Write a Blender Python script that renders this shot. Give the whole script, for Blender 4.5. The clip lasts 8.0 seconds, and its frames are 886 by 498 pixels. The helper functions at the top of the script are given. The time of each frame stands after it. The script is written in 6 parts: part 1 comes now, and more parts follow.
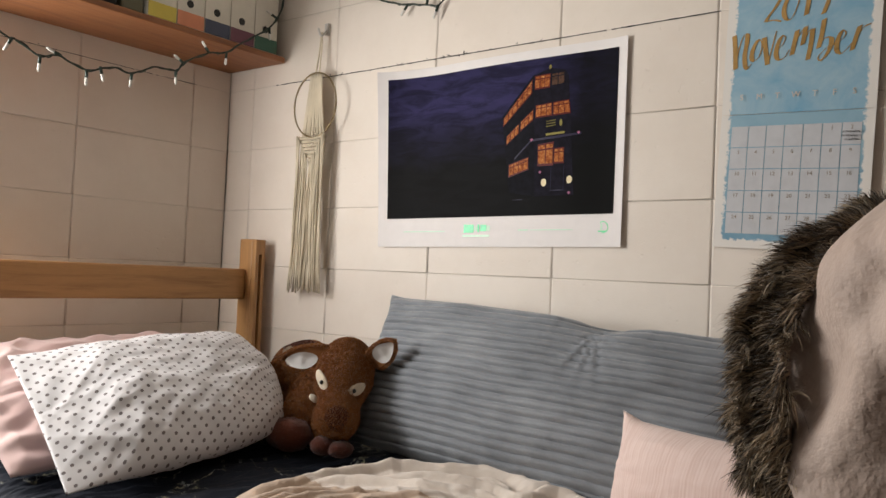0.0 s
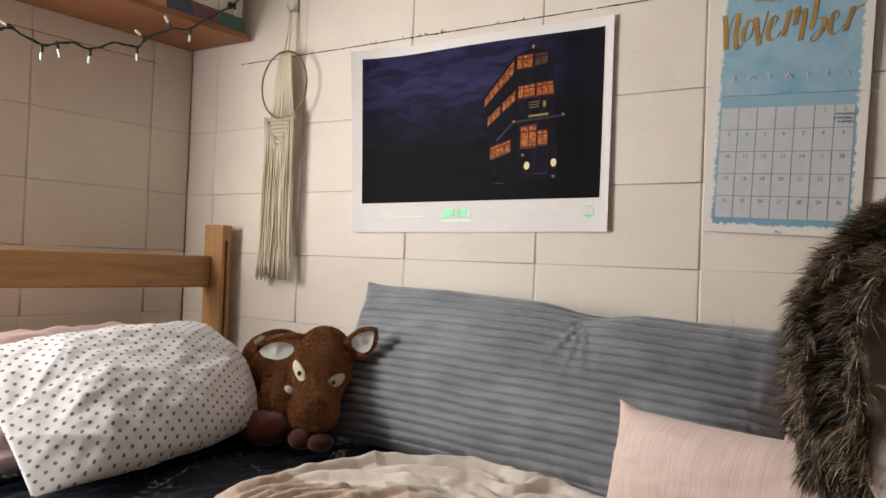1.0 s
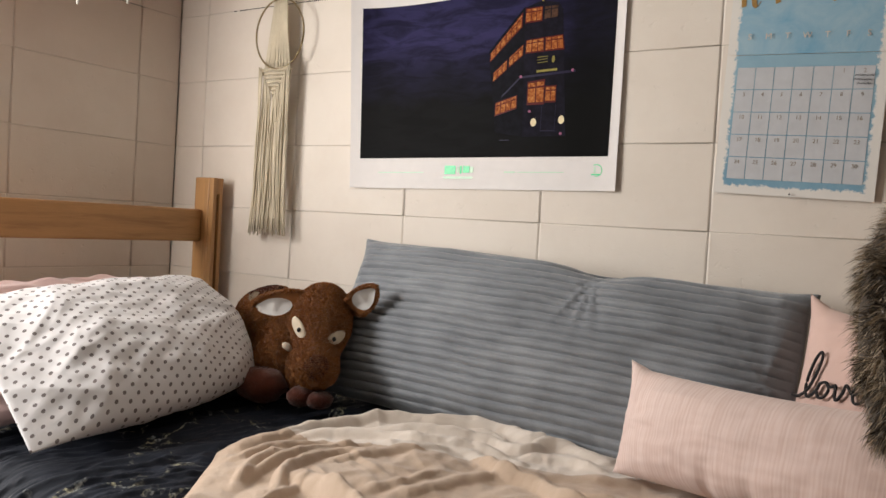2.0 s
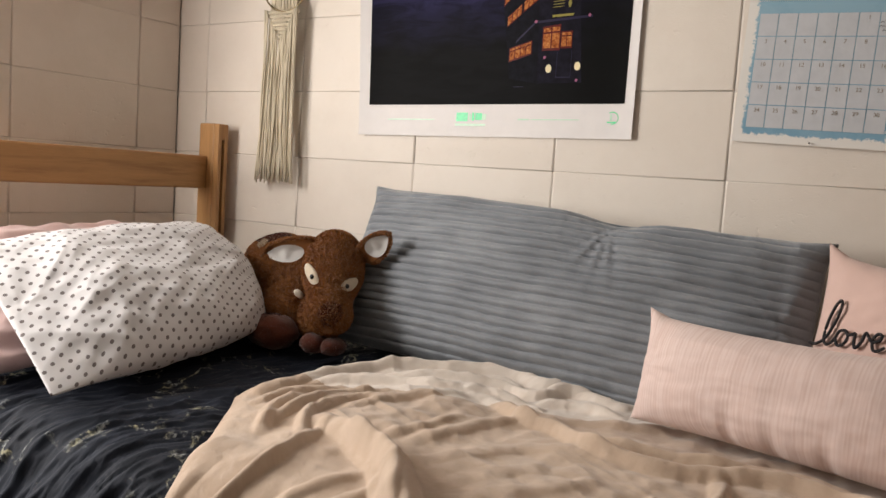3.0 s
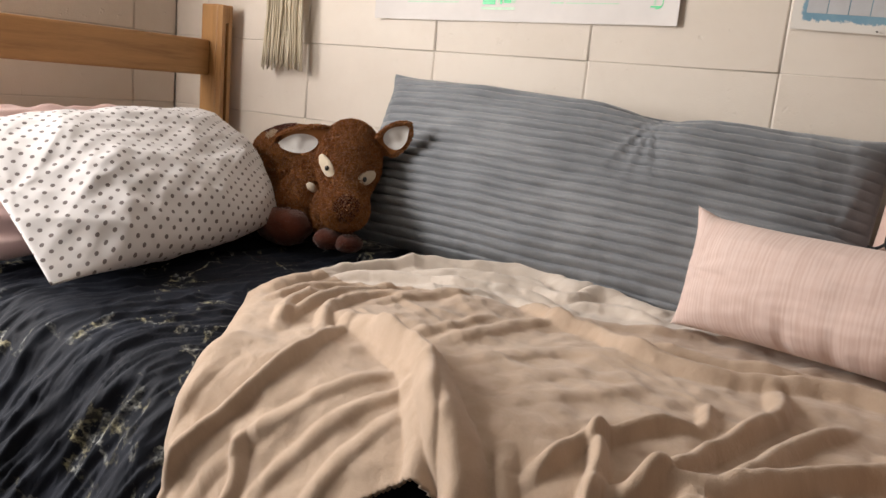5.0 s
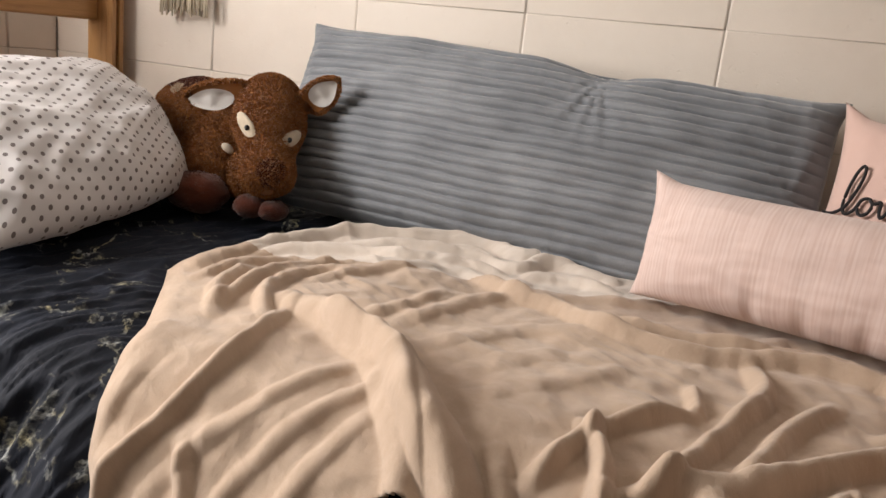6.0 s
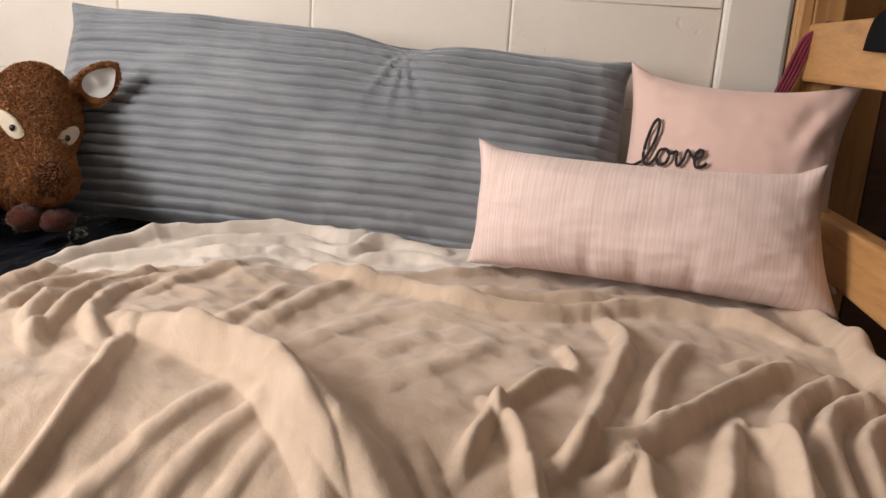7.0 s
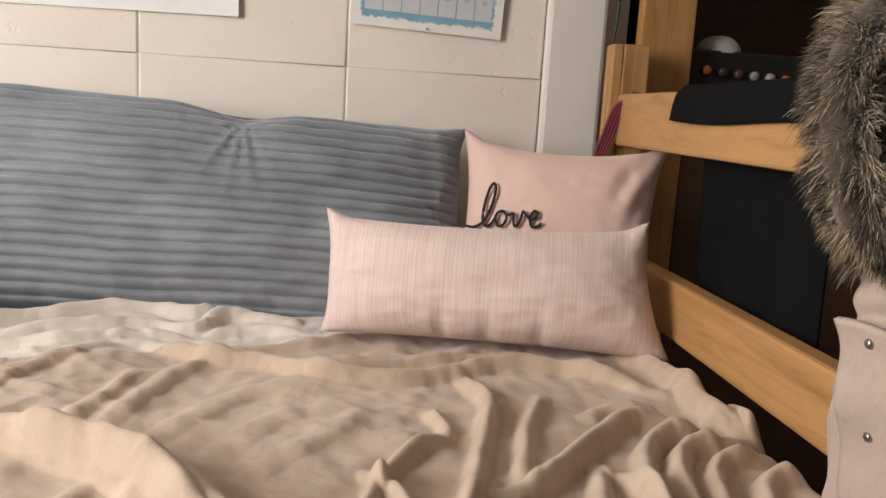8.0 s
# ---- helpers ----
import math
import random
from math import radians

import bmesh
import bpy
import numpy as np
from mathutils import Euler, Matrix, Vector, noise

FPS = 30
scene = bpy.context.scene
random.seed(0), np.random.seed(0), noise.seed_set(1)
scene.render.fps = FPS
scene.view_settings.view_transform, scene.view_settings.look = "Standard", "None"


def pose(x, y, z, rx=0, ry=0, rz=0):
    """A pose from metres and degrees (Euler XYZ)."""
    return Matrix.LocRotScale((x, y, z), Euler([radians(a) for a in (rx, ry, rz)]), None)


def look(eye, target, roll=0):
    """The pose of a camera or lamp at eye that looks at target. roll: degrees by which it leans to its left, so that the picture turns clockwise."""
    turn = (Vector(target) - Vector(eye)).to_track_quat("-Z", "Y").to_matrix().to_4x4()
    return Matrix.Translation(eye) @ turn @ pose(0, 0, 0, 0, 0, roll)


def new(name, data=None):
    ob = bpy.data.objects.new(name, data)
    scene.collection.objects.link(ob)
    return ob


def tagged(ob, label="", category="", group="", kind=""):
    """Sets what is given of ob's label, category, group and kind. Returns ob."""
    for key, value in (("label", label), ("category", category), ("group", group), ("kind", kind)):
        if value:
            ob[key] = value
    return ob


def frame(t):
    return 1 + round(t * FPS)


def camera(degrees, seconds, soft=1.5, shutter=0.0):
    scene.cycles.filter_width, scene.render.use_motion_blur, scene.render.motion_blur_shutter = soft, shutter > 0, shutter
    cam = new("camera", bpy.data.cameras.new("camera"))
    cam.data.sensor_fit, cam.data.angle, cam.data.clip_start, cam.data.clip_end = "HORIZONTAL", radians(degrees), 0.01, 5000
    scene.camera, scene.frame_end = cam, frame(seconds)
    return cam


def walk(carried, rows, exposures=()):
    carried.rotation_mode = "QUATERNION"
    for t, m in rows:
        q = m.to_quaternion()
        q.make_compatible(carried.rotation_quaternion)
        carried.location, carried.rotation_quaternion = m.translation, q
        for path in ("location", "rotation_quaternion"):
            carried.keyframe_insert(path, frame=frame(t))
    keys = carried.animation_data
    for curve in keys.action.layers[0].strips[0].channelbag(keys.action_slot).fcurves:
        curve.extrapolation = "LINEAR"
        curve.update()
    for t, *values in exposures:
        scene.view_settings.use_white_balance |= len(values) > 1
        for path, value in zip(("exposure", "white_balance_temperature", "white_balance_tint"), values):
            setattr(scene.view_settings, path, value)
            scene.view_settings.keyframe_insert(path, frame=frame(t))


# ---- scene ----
cam = camera(58.2, 8.0)
METRES, EYE, TILT, LEAN, TURN = 0.85, 1.22, 0.0, 0.0, 37.0
PATH = [
    (0, (-0.091, 0.252, 1.217), (-1.317, 1.831, 1.281), 2.5),
    (0.5, (-0.145, 0.257, 1.213), (-1.306, 1.884, 1.272), 2.1),
    (1, (-0.187, 0.261, 1.214), (-1.315, 1.913, 1.248), 2.2),
    (2.5, (-0.295, 0.245, 1.189), (-1.341, 1.946, 1.074), 3.6),
    (3, (-0.316, 0.235, 1.182), (-1.354, 1.936, 1.009), 3.8),
    (3.5, (-0.336, 0.236, 1.173), (-1.357, 1.942, 0.956), 4.3),
    (4, (-0.347, 0.237, 1.165), (-1.353, 1.944, 0.895), 4.5),
    (4.5, (-0.366, 0.247, 1.151), (-1.386, 1.935, 0.818), 4.8),
    (4.7, (-0.385, 0.267, 1.137), (-1.407, 1.949, 0.778), 5.0),
    (6, (-0.551, 0.355, 1.125), (-1.289, 2.15, 0.645), 6.2),
    (6.5, (-0.626, 0.363, 1.126), (-1.098, 2.24, 0.622), 5.0),
    (7, (-0.687, 0.363, 1.123), (-0.825, 2.294, 0.623), 3.7),
    (7.5, (-0.723, 0.364, 1.132), (-0.571, 2.305, 0.673), 3.2),
    (8, (-0.743, 0.351, 1.144), (-0.435, 2.297, 0.802), 3.4),
]
EXPOSURES = [(0.0, -0.14, 6500, 10), (1.0, -0.12, 6520, 10), (2.5, -0.06, 6650, 11), (4.5, 0.0, 6750, 12), (6.0, 0.13, 6750, 13), (7.0, 0.17, 6700, 13), (8.0, 0.14, 6560, 11)]
walk(cam, [(t, look(eye, target, roll)) for t, eye, target, roll in PATH], EXPOSURES)

# ---- daylight: a sky outside the window in the west wall, and the window's own glow ----
world = bpy.data.worlds.new("sky")
scene.world = world
world.use_nodes = True
wn = world.node_tree
sky = wn.nodes.new("ShaderNodeTexSky")
sky.sky_type, sky.sun_disc = "NISHITA", False
sky.sun_elevation, sky.sun_rotation = radians(38), radians(200)
wn.nodes["Background"].inputs["Strength"].default_value = 0.12
wn.links.new(sky.outputs["Color"], wn.nodes["Background"].inputs["Color"])

sun = new("sun", bpy.data.lights.new("sun", "SUN"))
sun.data.energy, sun.data.angle, sun.data.color = 1.0, radians(12), (1.0, 0.95, 0.88)
sun.matrix_world = look((4, -6, 6), (0, 0, 0))

WIN_Y0, WIN_Y1, WIN_Z0, WIN_Z1 = 0.05, 1.03, 1.0, 2.2
glow = new("window_light", bpy.data.lights.new("window_light", "AREA"))
glow.data.shape, glow.data.size, glow.data.size_y = "RECTANGLE", WIN_Y1 - WIN_Y0 - 0.1, WIN_Z1 - WIN_Z0 - 0.1
glow.data.energy, glow.data.color = 54, (1.0, 0.968, 0.922)
glow.matrix_world = look((-2.50, (WIN_Y0 + WIN_Y1) / 2, (WIN_Z0 + WIN_Z1) / 2), (0.0, (WIN_Y0 + WIN_Y1) / 2 + 0.95, (WIN_Z0 + WIN_Z1) / 2 - 0.15))


# ---- material helpers ----
class Nodes:
    """Short hand for one node material."""

    def __init__(self, name, rough=0.6, metal=0.0, sheen=0.0, specular=0.5):
        self.mat = bpy.data.materials.new(name)
        self.mat.use_nodes = True
        self.tree = self.mat.node_tree
        self.bsdf = self.tree.nodes["Principled BSDF"]
        self.bsdf.inputs["Roughness"].default_value = rough
        self.bsdf.inputs["Metallic"].default_value = metal
        self.bsdf.inputs["Sheen Weight"].default_value = sheen
        self.bsdf.inputs["Specular IOR Level"].default_value = specular

    def node(self, kind, **values):
        n = self.tree.nodes.new(kind)
        for key, value in values.items():
            setattr(n, key, value)
        return n

    def put(self, socket, value):
        if isinstance(value, bpy.types.NodeSocket):
            self.tree.links.new(value, socket)
        else:
            socket.default_value = value

    def coords(self, which="Object", scale=(1, 1, 1), turn=0.0):
        c = self.node("ShaderNodeTexCoord").outputs[which]
        m = self.node("ShaderNodeMapping")
        self.put(m.inputs["Vector"], c)
        m.inputs["Scale"].default_value = scale
        m.inputs["Rotation"].default_value = (0, 0, turn)
        return m.outputs["Vector"]

    def noise(self, vector, scale, detail=3.0, rough=0.55, warp=0.0):
        n = self.node("ShaderNodeTexNoise")
        self.put(n.inputs["Vector"], vector)
        n.inputs["Scale"].default_value = scale
        n.inputs["Detail"].default_value = detail
        n.inputs["Roughness"].default_value = rough
        n.inputs["Distortion"].default_value = warp
        return n.outputs["Fac"]

    def ramp(self, value, stops):
        r = self.node("ShaderNodeValToRGB")
        self.put(r.inputs["Fac"], value)
        e = r.color_ramp.elements
        while len(e) < len(stops):
            e.new(0.5)
        for el, (at, col) in zip(e, stops):
            el.position = at
            el.color = (*col, 1) if len(col) == 3 else col
        return r.outputs["Color"]

    def mix(self, fac, a, b, blend="MIX"):
        m = self.node("ShaderNodeMix", data_type="RGBA", blend_type=blend)
        self.put(m.inputs["Factor"], fac)
        self.put(m.inputs["A"], a if isinstance(a, bpy.types.NodeSocket) else (*a, 1))
        self.put(m.inputs["B"], b if isinstance(b, bpy.types.NodeSocket) else (*b, 1))
        return m.outputs["Result"]

    def math(self, op, a, b=0.0):
        m = self.node("ShaderNodeMath", operation=op)
        self.put(m.inputs[0], a)
        self.put(m.inputs[1], b)
        return m.outputs[0]

    def color(self, value):
        self.put(self.bsdf.inputs["Base Color"], value if isinstance(value, bpy.types.NodeSocket) else (*value, 1))
        return self

    def bump(self, height, distance, strength=1.0):
        b = self.node("ShaderNodeBump")
        b.inputs["Strength"].default_value = strength
        b.inputs["Distance"].default_value = distance
        self.put(b.inputs["Height"], height)
        if self.bsdf.inputs["Normal"].is_linked:
            self.put(b.inputs["Normal"], self.bsdf.inputs["Normal"].links[0].from_socket)
        self.put(self.bsdf.inputs["Normal"], b.outputs["Normal"])
        return self


def tint(c, k):
    return tuple(min(1.0, v * k) for v in c)


def cloth(name, base, rough=0.85, sheen=0.3, weave=900.0, vary=0.12, relief=0.0004, soft=14.0):
    """Plain fabric: soft blotches, a fine weave in colour and relief."""
    n = Nodes(name, rough, sheen=sheen, specular=0.25)
    c = n.coords()
    big = n.ramp(n.noise(c, soft, 4), ((0.3, tint(base, 1 - vary)), (0.7, tint(base, 1 + vary))))
    fine = n.noise(c, weave, 2)
    n.color(n.mix(n.math("MULTIPLY", fine, 0.25), big, tint(base, 0.7)))
    n.bump(fine, relief, 0.8)
    n.bump(n.noise(c, 60, 4), 0.0015, 0.4)
    return n.mat


def wood(name, base, dark, along="Y", rough=0.42):
    """Varnished board: long grain, pores and faint knots. along: the axis of the grain."""
    n = Nodes(name, rough, specular=0.5)
    stretch = {"X": (1.2, 14, 14), "Y": (14, 1.2, 14), "Z": (14, 14, 1.2)}[along]
    c = n.coords("Object", stretch)
    grain = n.noise(c, 3.2, 6, 0.6, 0.6)
    pores = n.noise(n.coords("Object", tuple(v * 6 for v in stretch)), 5.0, 3)
    col = n.ramp(grain, ((0.25, dark), (0.5, base), (0.75, tint(base, 1.15))))
    n.color(n.mix(n.math("MULTIPLY", pores, 0.35), col, tint(dark, 0.8)))
    n.put(n.bsdf.inputs["Roughness"], n.math("MULTIPLY_ADD", pores, 0.25))
    n.bsdf.inputs["Roughness"].links[0].from_node.inputs[2].default_value = rough - 0.1
    n.bump(grain, 0.0006, 0.5)
    return n.mat


def plain(name, base, rough=0.5, metal=0.0, vary=0.08, scale=30.0, spec=0.5):
    n = Nodes(name, rough, metal, specular=spec)
    v = n.noise(n.coords(), scale, 4)
    n.color(n.ramp(v, ((0.3, tint(base, 1 - vary)), (0.7, tint(base, 1 + vary)))))
    n.bump(v, 0.0005, 0.3)
    return n.mat


def block_paint():
    """Thick cream paint over concrete block: pits, roller stipple, faint scuffs, each block a little off."""
    n = Nodes("block_paint", 0.5, specular=0.4)
    c = n.coords("Object")
    own = n.node("ShaderNodeObjectInfo").outputs["Random"]
    shift = n.node("ShaderNodeVectorMath", operation="ADD")
    n.put(shift.inputs[0], c)
    n.put(shift.inputs[1], n.math("MULTIPLY", own, 37.0))
    c = shift.outputs[0]
    base = n.mix(own, (0.775, 0.700, 0.624), (0.80, 0.728, 0.652))
    scuff = n.ramp(n.noise(c, 5, 5, 0.65), ((0.35, (0.9, 0.88, 0.86)), (0.6, (1, 1, 1))))
    n.color(n.mix(0.5, base, scuff, "MULTIPLY"))
    pits = n.ramp(n.noise(c, 55, 2, 0.5), ((0.24, (0, 0, 0)), (0.33, (1, 1, 1))))
    n.bump(pits, 0.002, 0.35)
    n.bump(n.noise(c, 20, 4), 0.0025, 0.4)
    n.bump(n.noise(c, 320, 2), 0.0006, 0.5)
    return n.mat


def smooth_paint(name, base, rough=0.5):
    n = Nodes(name, rough, specular=0.4)
    c = n.coords()
    v = n.noise(c, 4, 6, 0.6)
    n.color(n.ramp(v, ((0.3, tint(base, 0.92)), (0.7, base))))
    n.bump(n.noise(c, 200, 3), 0.0006, 0.4)
    return n.mat


M_BLOCK = block_paint()
M_JOINT = smooth_paint("joint_paint", (0.74, 0.69, 0.625))
M_PAINT = smooth_paint("wall_paint", (0.74, 0.69, 0.63))
# Far walls, out of view, and the floor are darkened to cut bounced light.
M_FARWALL = smooth_paint("far_wall_darkened", (0.25, 0.21, 0.175))
M_CEIL = smooth_paint("ceiling_paint", (0.8, 0.78, 0.74), 0.8)
M_FLOOR = plain("floor_vinyl", (0.23, 0.19, 0.15), 0.4, vary=0.2, scale=6)
M_BEDWOOD_Y = wood("bed_oak_rail", (0.47, 0.25, 0.095), (0.28, 0.13, 0.045), "Y")
M_BEDWOOD_Z = wood("bed_oak_post", (0.47, 0.25, 0.095), (0.28, 0.13, 0.045), "Z")
M_BEDWOOD_X = wood("bed_oak_side", (0.47, 0.25, 0.095), (0.28, 0.13, 0.045), "X")
M_SHELF = wood("shelf_stain", (0.30, 0.12, 0.045), (0.16, 0.055, 0.02), "Y", 0.5)
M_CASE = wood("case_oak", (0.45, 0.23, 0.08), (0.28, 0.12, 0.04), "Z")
# Darker copy of the case's oak: the inside's shade is in the colour.
M_CASE_SHADED = wood("case_oak_shaded", (0.10, 0.045, 0.025), (0.06, 0.025, 0.015), "X", 0.6)
M_BLACK = plain("black_void", (0.012, 0.011, 0.010), 0.7)


# ---- mesh helpers ----
ORIGIN = {}


def link(name, bm, material, at, smooth=False):
    """One mesh object with its origin at the place at; bm is in world metres."""
    bmesh.ops.translate(bm, verts=bm.verts, vec=-Vector(at))
    me = bpy.data.meshes.new(name)
    bm.to_mesh(me)
    bm.free()
    for m in (material if isinstance(material, (list, tuple)) else [material]):
        me.materials.append(m)
    if smooth:
        me.shade_smooth()
    return new(name, me)


def thing(name, at, label, category, group="", kind=""):
    """An empty at a thing's base, for its parts."""
    ob = new(name)
    ob.empty_display_size = 0.05
    ob.location = at
    ORIGIN[ob.name] = Vector(at)
    return tagged(ob, label, category, group, kind)


def solid(name, bm, material, at, label, category, group="", kind="", smooth=False):
    """A thing of one mesh."""
    ob = link(name, bm, material, at, smooth)
    ob.location = at
    ORIGIN[ob.name] = Vector(at)
    return tagged(ob, label, category, group, kind)


def part(name, bm, material, parent, label="", smooth=False, kind=""):
    at = ORIGIN[parent.name]
    ob = link(name, bm, material, at, smooth)
    ob.parent = parent
    ORIGIN[ob.name] = at
    return tagged(ob, label, kind=kind)


def add_box(bm, lo, hi, bevel=0.0, turn=None, segments=2):
    """A bevelled box between two corners, turned by a matrix about its own centre if given."""
    lo, hi = Vector(lo), Vector(hi)
    size, mid = hi - lo, (hi + lo) / 2
    made = bmesh.ops.create_cube(bm, size=1.0)["verts"]
    for v in made:
        v.co = Vector((v.co.x * size.x, v.co.y * size.y, v.co.z * size.z))
    if bevel:
        edges = list({e for v in made for e in v.link_edges})
        out = bmesh.ops.bevel(bm, geom=edges, offset=bevel, segments=segments, affect="EDGES", profile=0.5)
        made = list({v for f in out["faces"] for v in f.verts} | {v for v in made if v.is_valid})
    for v in made:
        v.co = (turn @ v.co if turn else v.co) + mid
    return made


def box(lo, hi, bevel=0.0, turn=None):
    bm = bmesh.new()
    add_box(bm, lo, hi, bevel, turn)
    return bm


def tube(bm, points, radius, sides=6, taper=None, mat=0):
    """A round cord through points."""
    pts = [Vector(p) for p in points]
    rings = []
    up = Vector((0.13, 0.31, 0.94)).normalized()
    for i, p in enumerate(pts):
        d = (pts[min(i + 1, len(pts) - 1)] - pts[max(i - 1, 0)])
        d = d.normalized() if d.length > 1e-9 else Vector((0, 0, 1))
        a = d.cross(up)
        if a.length < 1e-3:
            a = d.cross(Vector((1, 0, 0)))
        a.normalize()
        b = d.cross(a)
        r = radius * (taper(i / (len(pts) - 1)) if taper else 1.0)
        rings.append([bm.verts.new(p + (a * math.cos(t) + b * math.sin(t)) * r) for t in (2 * math.pi * k / sides for k in range(sides))])
    for r0, r1 in zip(rings, rings[1:]):
        for k in range(sides):
            f = bm.faces.new((r0[k], r0[(k + 1) % sides], r1[(k + 1) % sides], r1[k]))
            f.smooth, f.material_index = True, mat
    for ring, flip in ((rings[0], True), (rings[-1], False)):
        f = bm.faces.new(ring[::-1] if flip else ring)
        f.material_index = mat
    return bm


def curve_through(points, steps=8):
    """A smooth line through control points (Catmull-Rom)."""
    p = [Vector(q) for q in points]
    p = [2 * p[0] - p[1]] + p + [2 * p[-1] - p[-2]]
    out = []
    for i in range(1, len(p) - 2):
        a, b, c, d = p[i - 1:i + 3]
        for k in range(steps):
            t = k / steps
            out.append(0.5 * (2 * b + (c - a) * t + (2 * a - 5 * b + 4 * c - d) * t * t + (3 * b - a - 3 * c + d) * t ** 3))
    out.append(p[-2])
    return out


def add_ball(bm, centre, radii, turn=None, seg=20, rings=14, mat=0, rough=0.0, freq=8.0):
    """An ellipsoid, with an uneven skin."""
    mid, grid = Vector(centre), []

    def skin(a, b):
        d = Vector((math.sin(b) * math.cos(a), math.sin(b) * math.sin(a), math.cos(b)))
        k = 1 + rough * noise.noise(d * freq * 0.3 + mid * 9)
        q = Vector((d.x * radii[0], d.y * radii[1], d.z * radii[2])) * k
        return bm.verts.new((turn @ q if turn else q) + mid)
    for j in range(1, rings):
        grid.append([skin(2 * math.pi * i / seg, math.pi * j / rings) for i in range(seg)])
    north, south = skin(0, 0), skin(0, math.pi)
    made = [north, south] + [v for row in grid for v in row]
    faces = []
    for i in range(seg):
        k = (i + 1) % seg
        faces.append(bm.faces.new((north, grid[0][i], grid[0][k])))
        faces.append(bm.faces.new((south, grid[-1][k], grid[-1][i])))
        for r0, r1 in zip(grid, grid[1:]):
            faces.append(bm.faces.new((r0[i], r1[i], r1[k], r0[k])))
    for f in faces:
        f.material_index, f.smooth = mat, True
    return made


def sheet(bm, nu, nv, place, uv=None, mat=0, keep=None):
    """A grid of points place(u, v) with u, v from 0 to 1, faces smooth. uv(u, v) gives texture metres."""
    verts = [[bm.verts.new(place(i / nu, j / nv)) for i in range(nu + 1)] for j in range(nv + 1)]
    layer = bm.loops.layers.uv.verify()
    for j in range(nv):
        for i in range(nu):
            if keep and not keep((i + 0.5) / nu, (j + 0.5) / nv):
                continue
            f = bm.faces.new((verts[j][i], verts[j][i + 1], verts[j + 1][i + 1], verts[j + 1][i]))
            f.smooth, f.material_index = True, mat
            if uv:
                for loop, (a, b) in zip(f.loops, ((i, j), (i + 1, j), (i + 1, j + 1), (i, j + 1))):
                    loop[layer].uv = uv(a / nu, b / nv)
    return verts


def ridges(xs, ys, folds):
    """Summed cloth folds at arrays of plan points. Each fold: a line, a height, a width; a shallow trough lies along both its feet."""
    total = np.zeros_like(xs)
    for line, height, width in folds:
        p = np.array(line)
        lo, hi = p.min(0) - 5 * width, p.max(0) + 5 * width
        near = np.nonzero((xs > lo[0]) & (xs < hi[0]) & (ys > lo[1]) & (ys < hi[1]))
        x, y = xs[near], ys[near]
        best, along = np.full_like(x, 9.0), np.zeros_like(x)
        for i in range(len(p) - 1):
            a, d = p[i], p[i + 1] - p[i]
            t = np.clip(((x - a[0]) * d[0] + (y - a[1]) * d[1]) / (d @ d), 0, 1)
            away = np.hypot(x - a[0] - t * d[0], y - a[1] - t * d[1])
            closer = away < best
            best, along = np.where(closer, away, best), np.where(closer, (i + t) / (len(p) - 1), along)
        fade = np.minimum(1.0, 4 * np.minimum(along + 0.08, 1.08 - along))
        q = (best / width) ** 2
        roll = np.maximum(0.0, 1 - q / 1.7) ** 0.8
        total[near] += height * fade * (0.62 * roll + 0.38 * np.exp(-0.7 * q) - 0.20 * np.exp(-0.22 * q))
    return total


def crease(x, y, seed, scale, octaves=3):
    """Ridged noise between 0 and 1, thin crests."""
    total, amp, norm = 0.0, 1.0, 0.0
    for k in range(octaves):
        v = 1 - abs(noise.noise(Vector((x * scale, y * scale, seed + k * 7.3)))) * 2.2
        total += amp * max(0.0, v) ** 2
        norm += amp
        amp *= 0.5
        scale *= 2.1
    return total / norm


# ---- the room ----
H = 0.2032
XW, YW, CEIL = -2.437, 2.0, 2.62
EAST, SOUTH = 1.9, -2.2
ROWS_Z = [H, 2 * H, 3 * H, 4 * H, 5 * H, 1.219, 1.409, 1.617, 1.829, 2.045, 2.25, 2.45]
NORTH_X = [XW, -2.305, -1.906, -1.502, -1.100, -0.700, -0.296]
WEST_Y = [2.0, 1.848, 1.450, 1.05]

bm = box((XW - 0.2, SOUTH - 0.2, -0.12), (EAST + 0.2, YW + 0.9, 0.0))
solid("floor", bm, M_FLOOR, (0, 0, 0), "dull brown vinyl floor of the dorm room", "floor", kind="structure")
bm = box((XW - 0.2, SOUTH - 0.2, CEIL), (EAST + 0.2, YW + 0.9, CEIL + 0.15))
solid("ceiling", bm, M_CEIL, (0, 0, CEIL), "matt white painted ceiling", "ceiling", kind="structure")

bm = box((XW - 0.2, YW + 0.007, 0.0), (-0.165, YW + 0.2, CEIL))
wall_north = solid("wall_north", bm, M_JOINT, (-1.3, YW, 0), "cream painted concrete block wall behind the bed", "wall", kind="structure")
bm = bmesh.new()
add_box(bm, (XW - 0.2, SOUTH - 0.2, 0.0), (XW - 0.007, WIN_Y0, CEIL))
add_box(bm, (XW - 0.2, WIN_Y1, 0.0), (XW - 0.007, YW, CEIL))
add_box(bm, (XW - 0.2, WIN_Y0, 0.0), (XW - 0.007, WIN_Y1, WIN_Z0))
add_box(bm, (XW - 0.2, WIN_Y0, WIN_Z1), (XW - 0.007, WIN_Y1, CEIL))
wall_west = solid("wall_west", bm, M_JOINT, (XW, 0, 0), "cream painted concrete block wall at the bed's head", "wall", kind="structure")
# Two unseen walls close the room, dark so that they return little light.
bm = box((XW, SOUTH - 0.2, 0.0), (EAST + 0.2, SOUTH, CEIL))
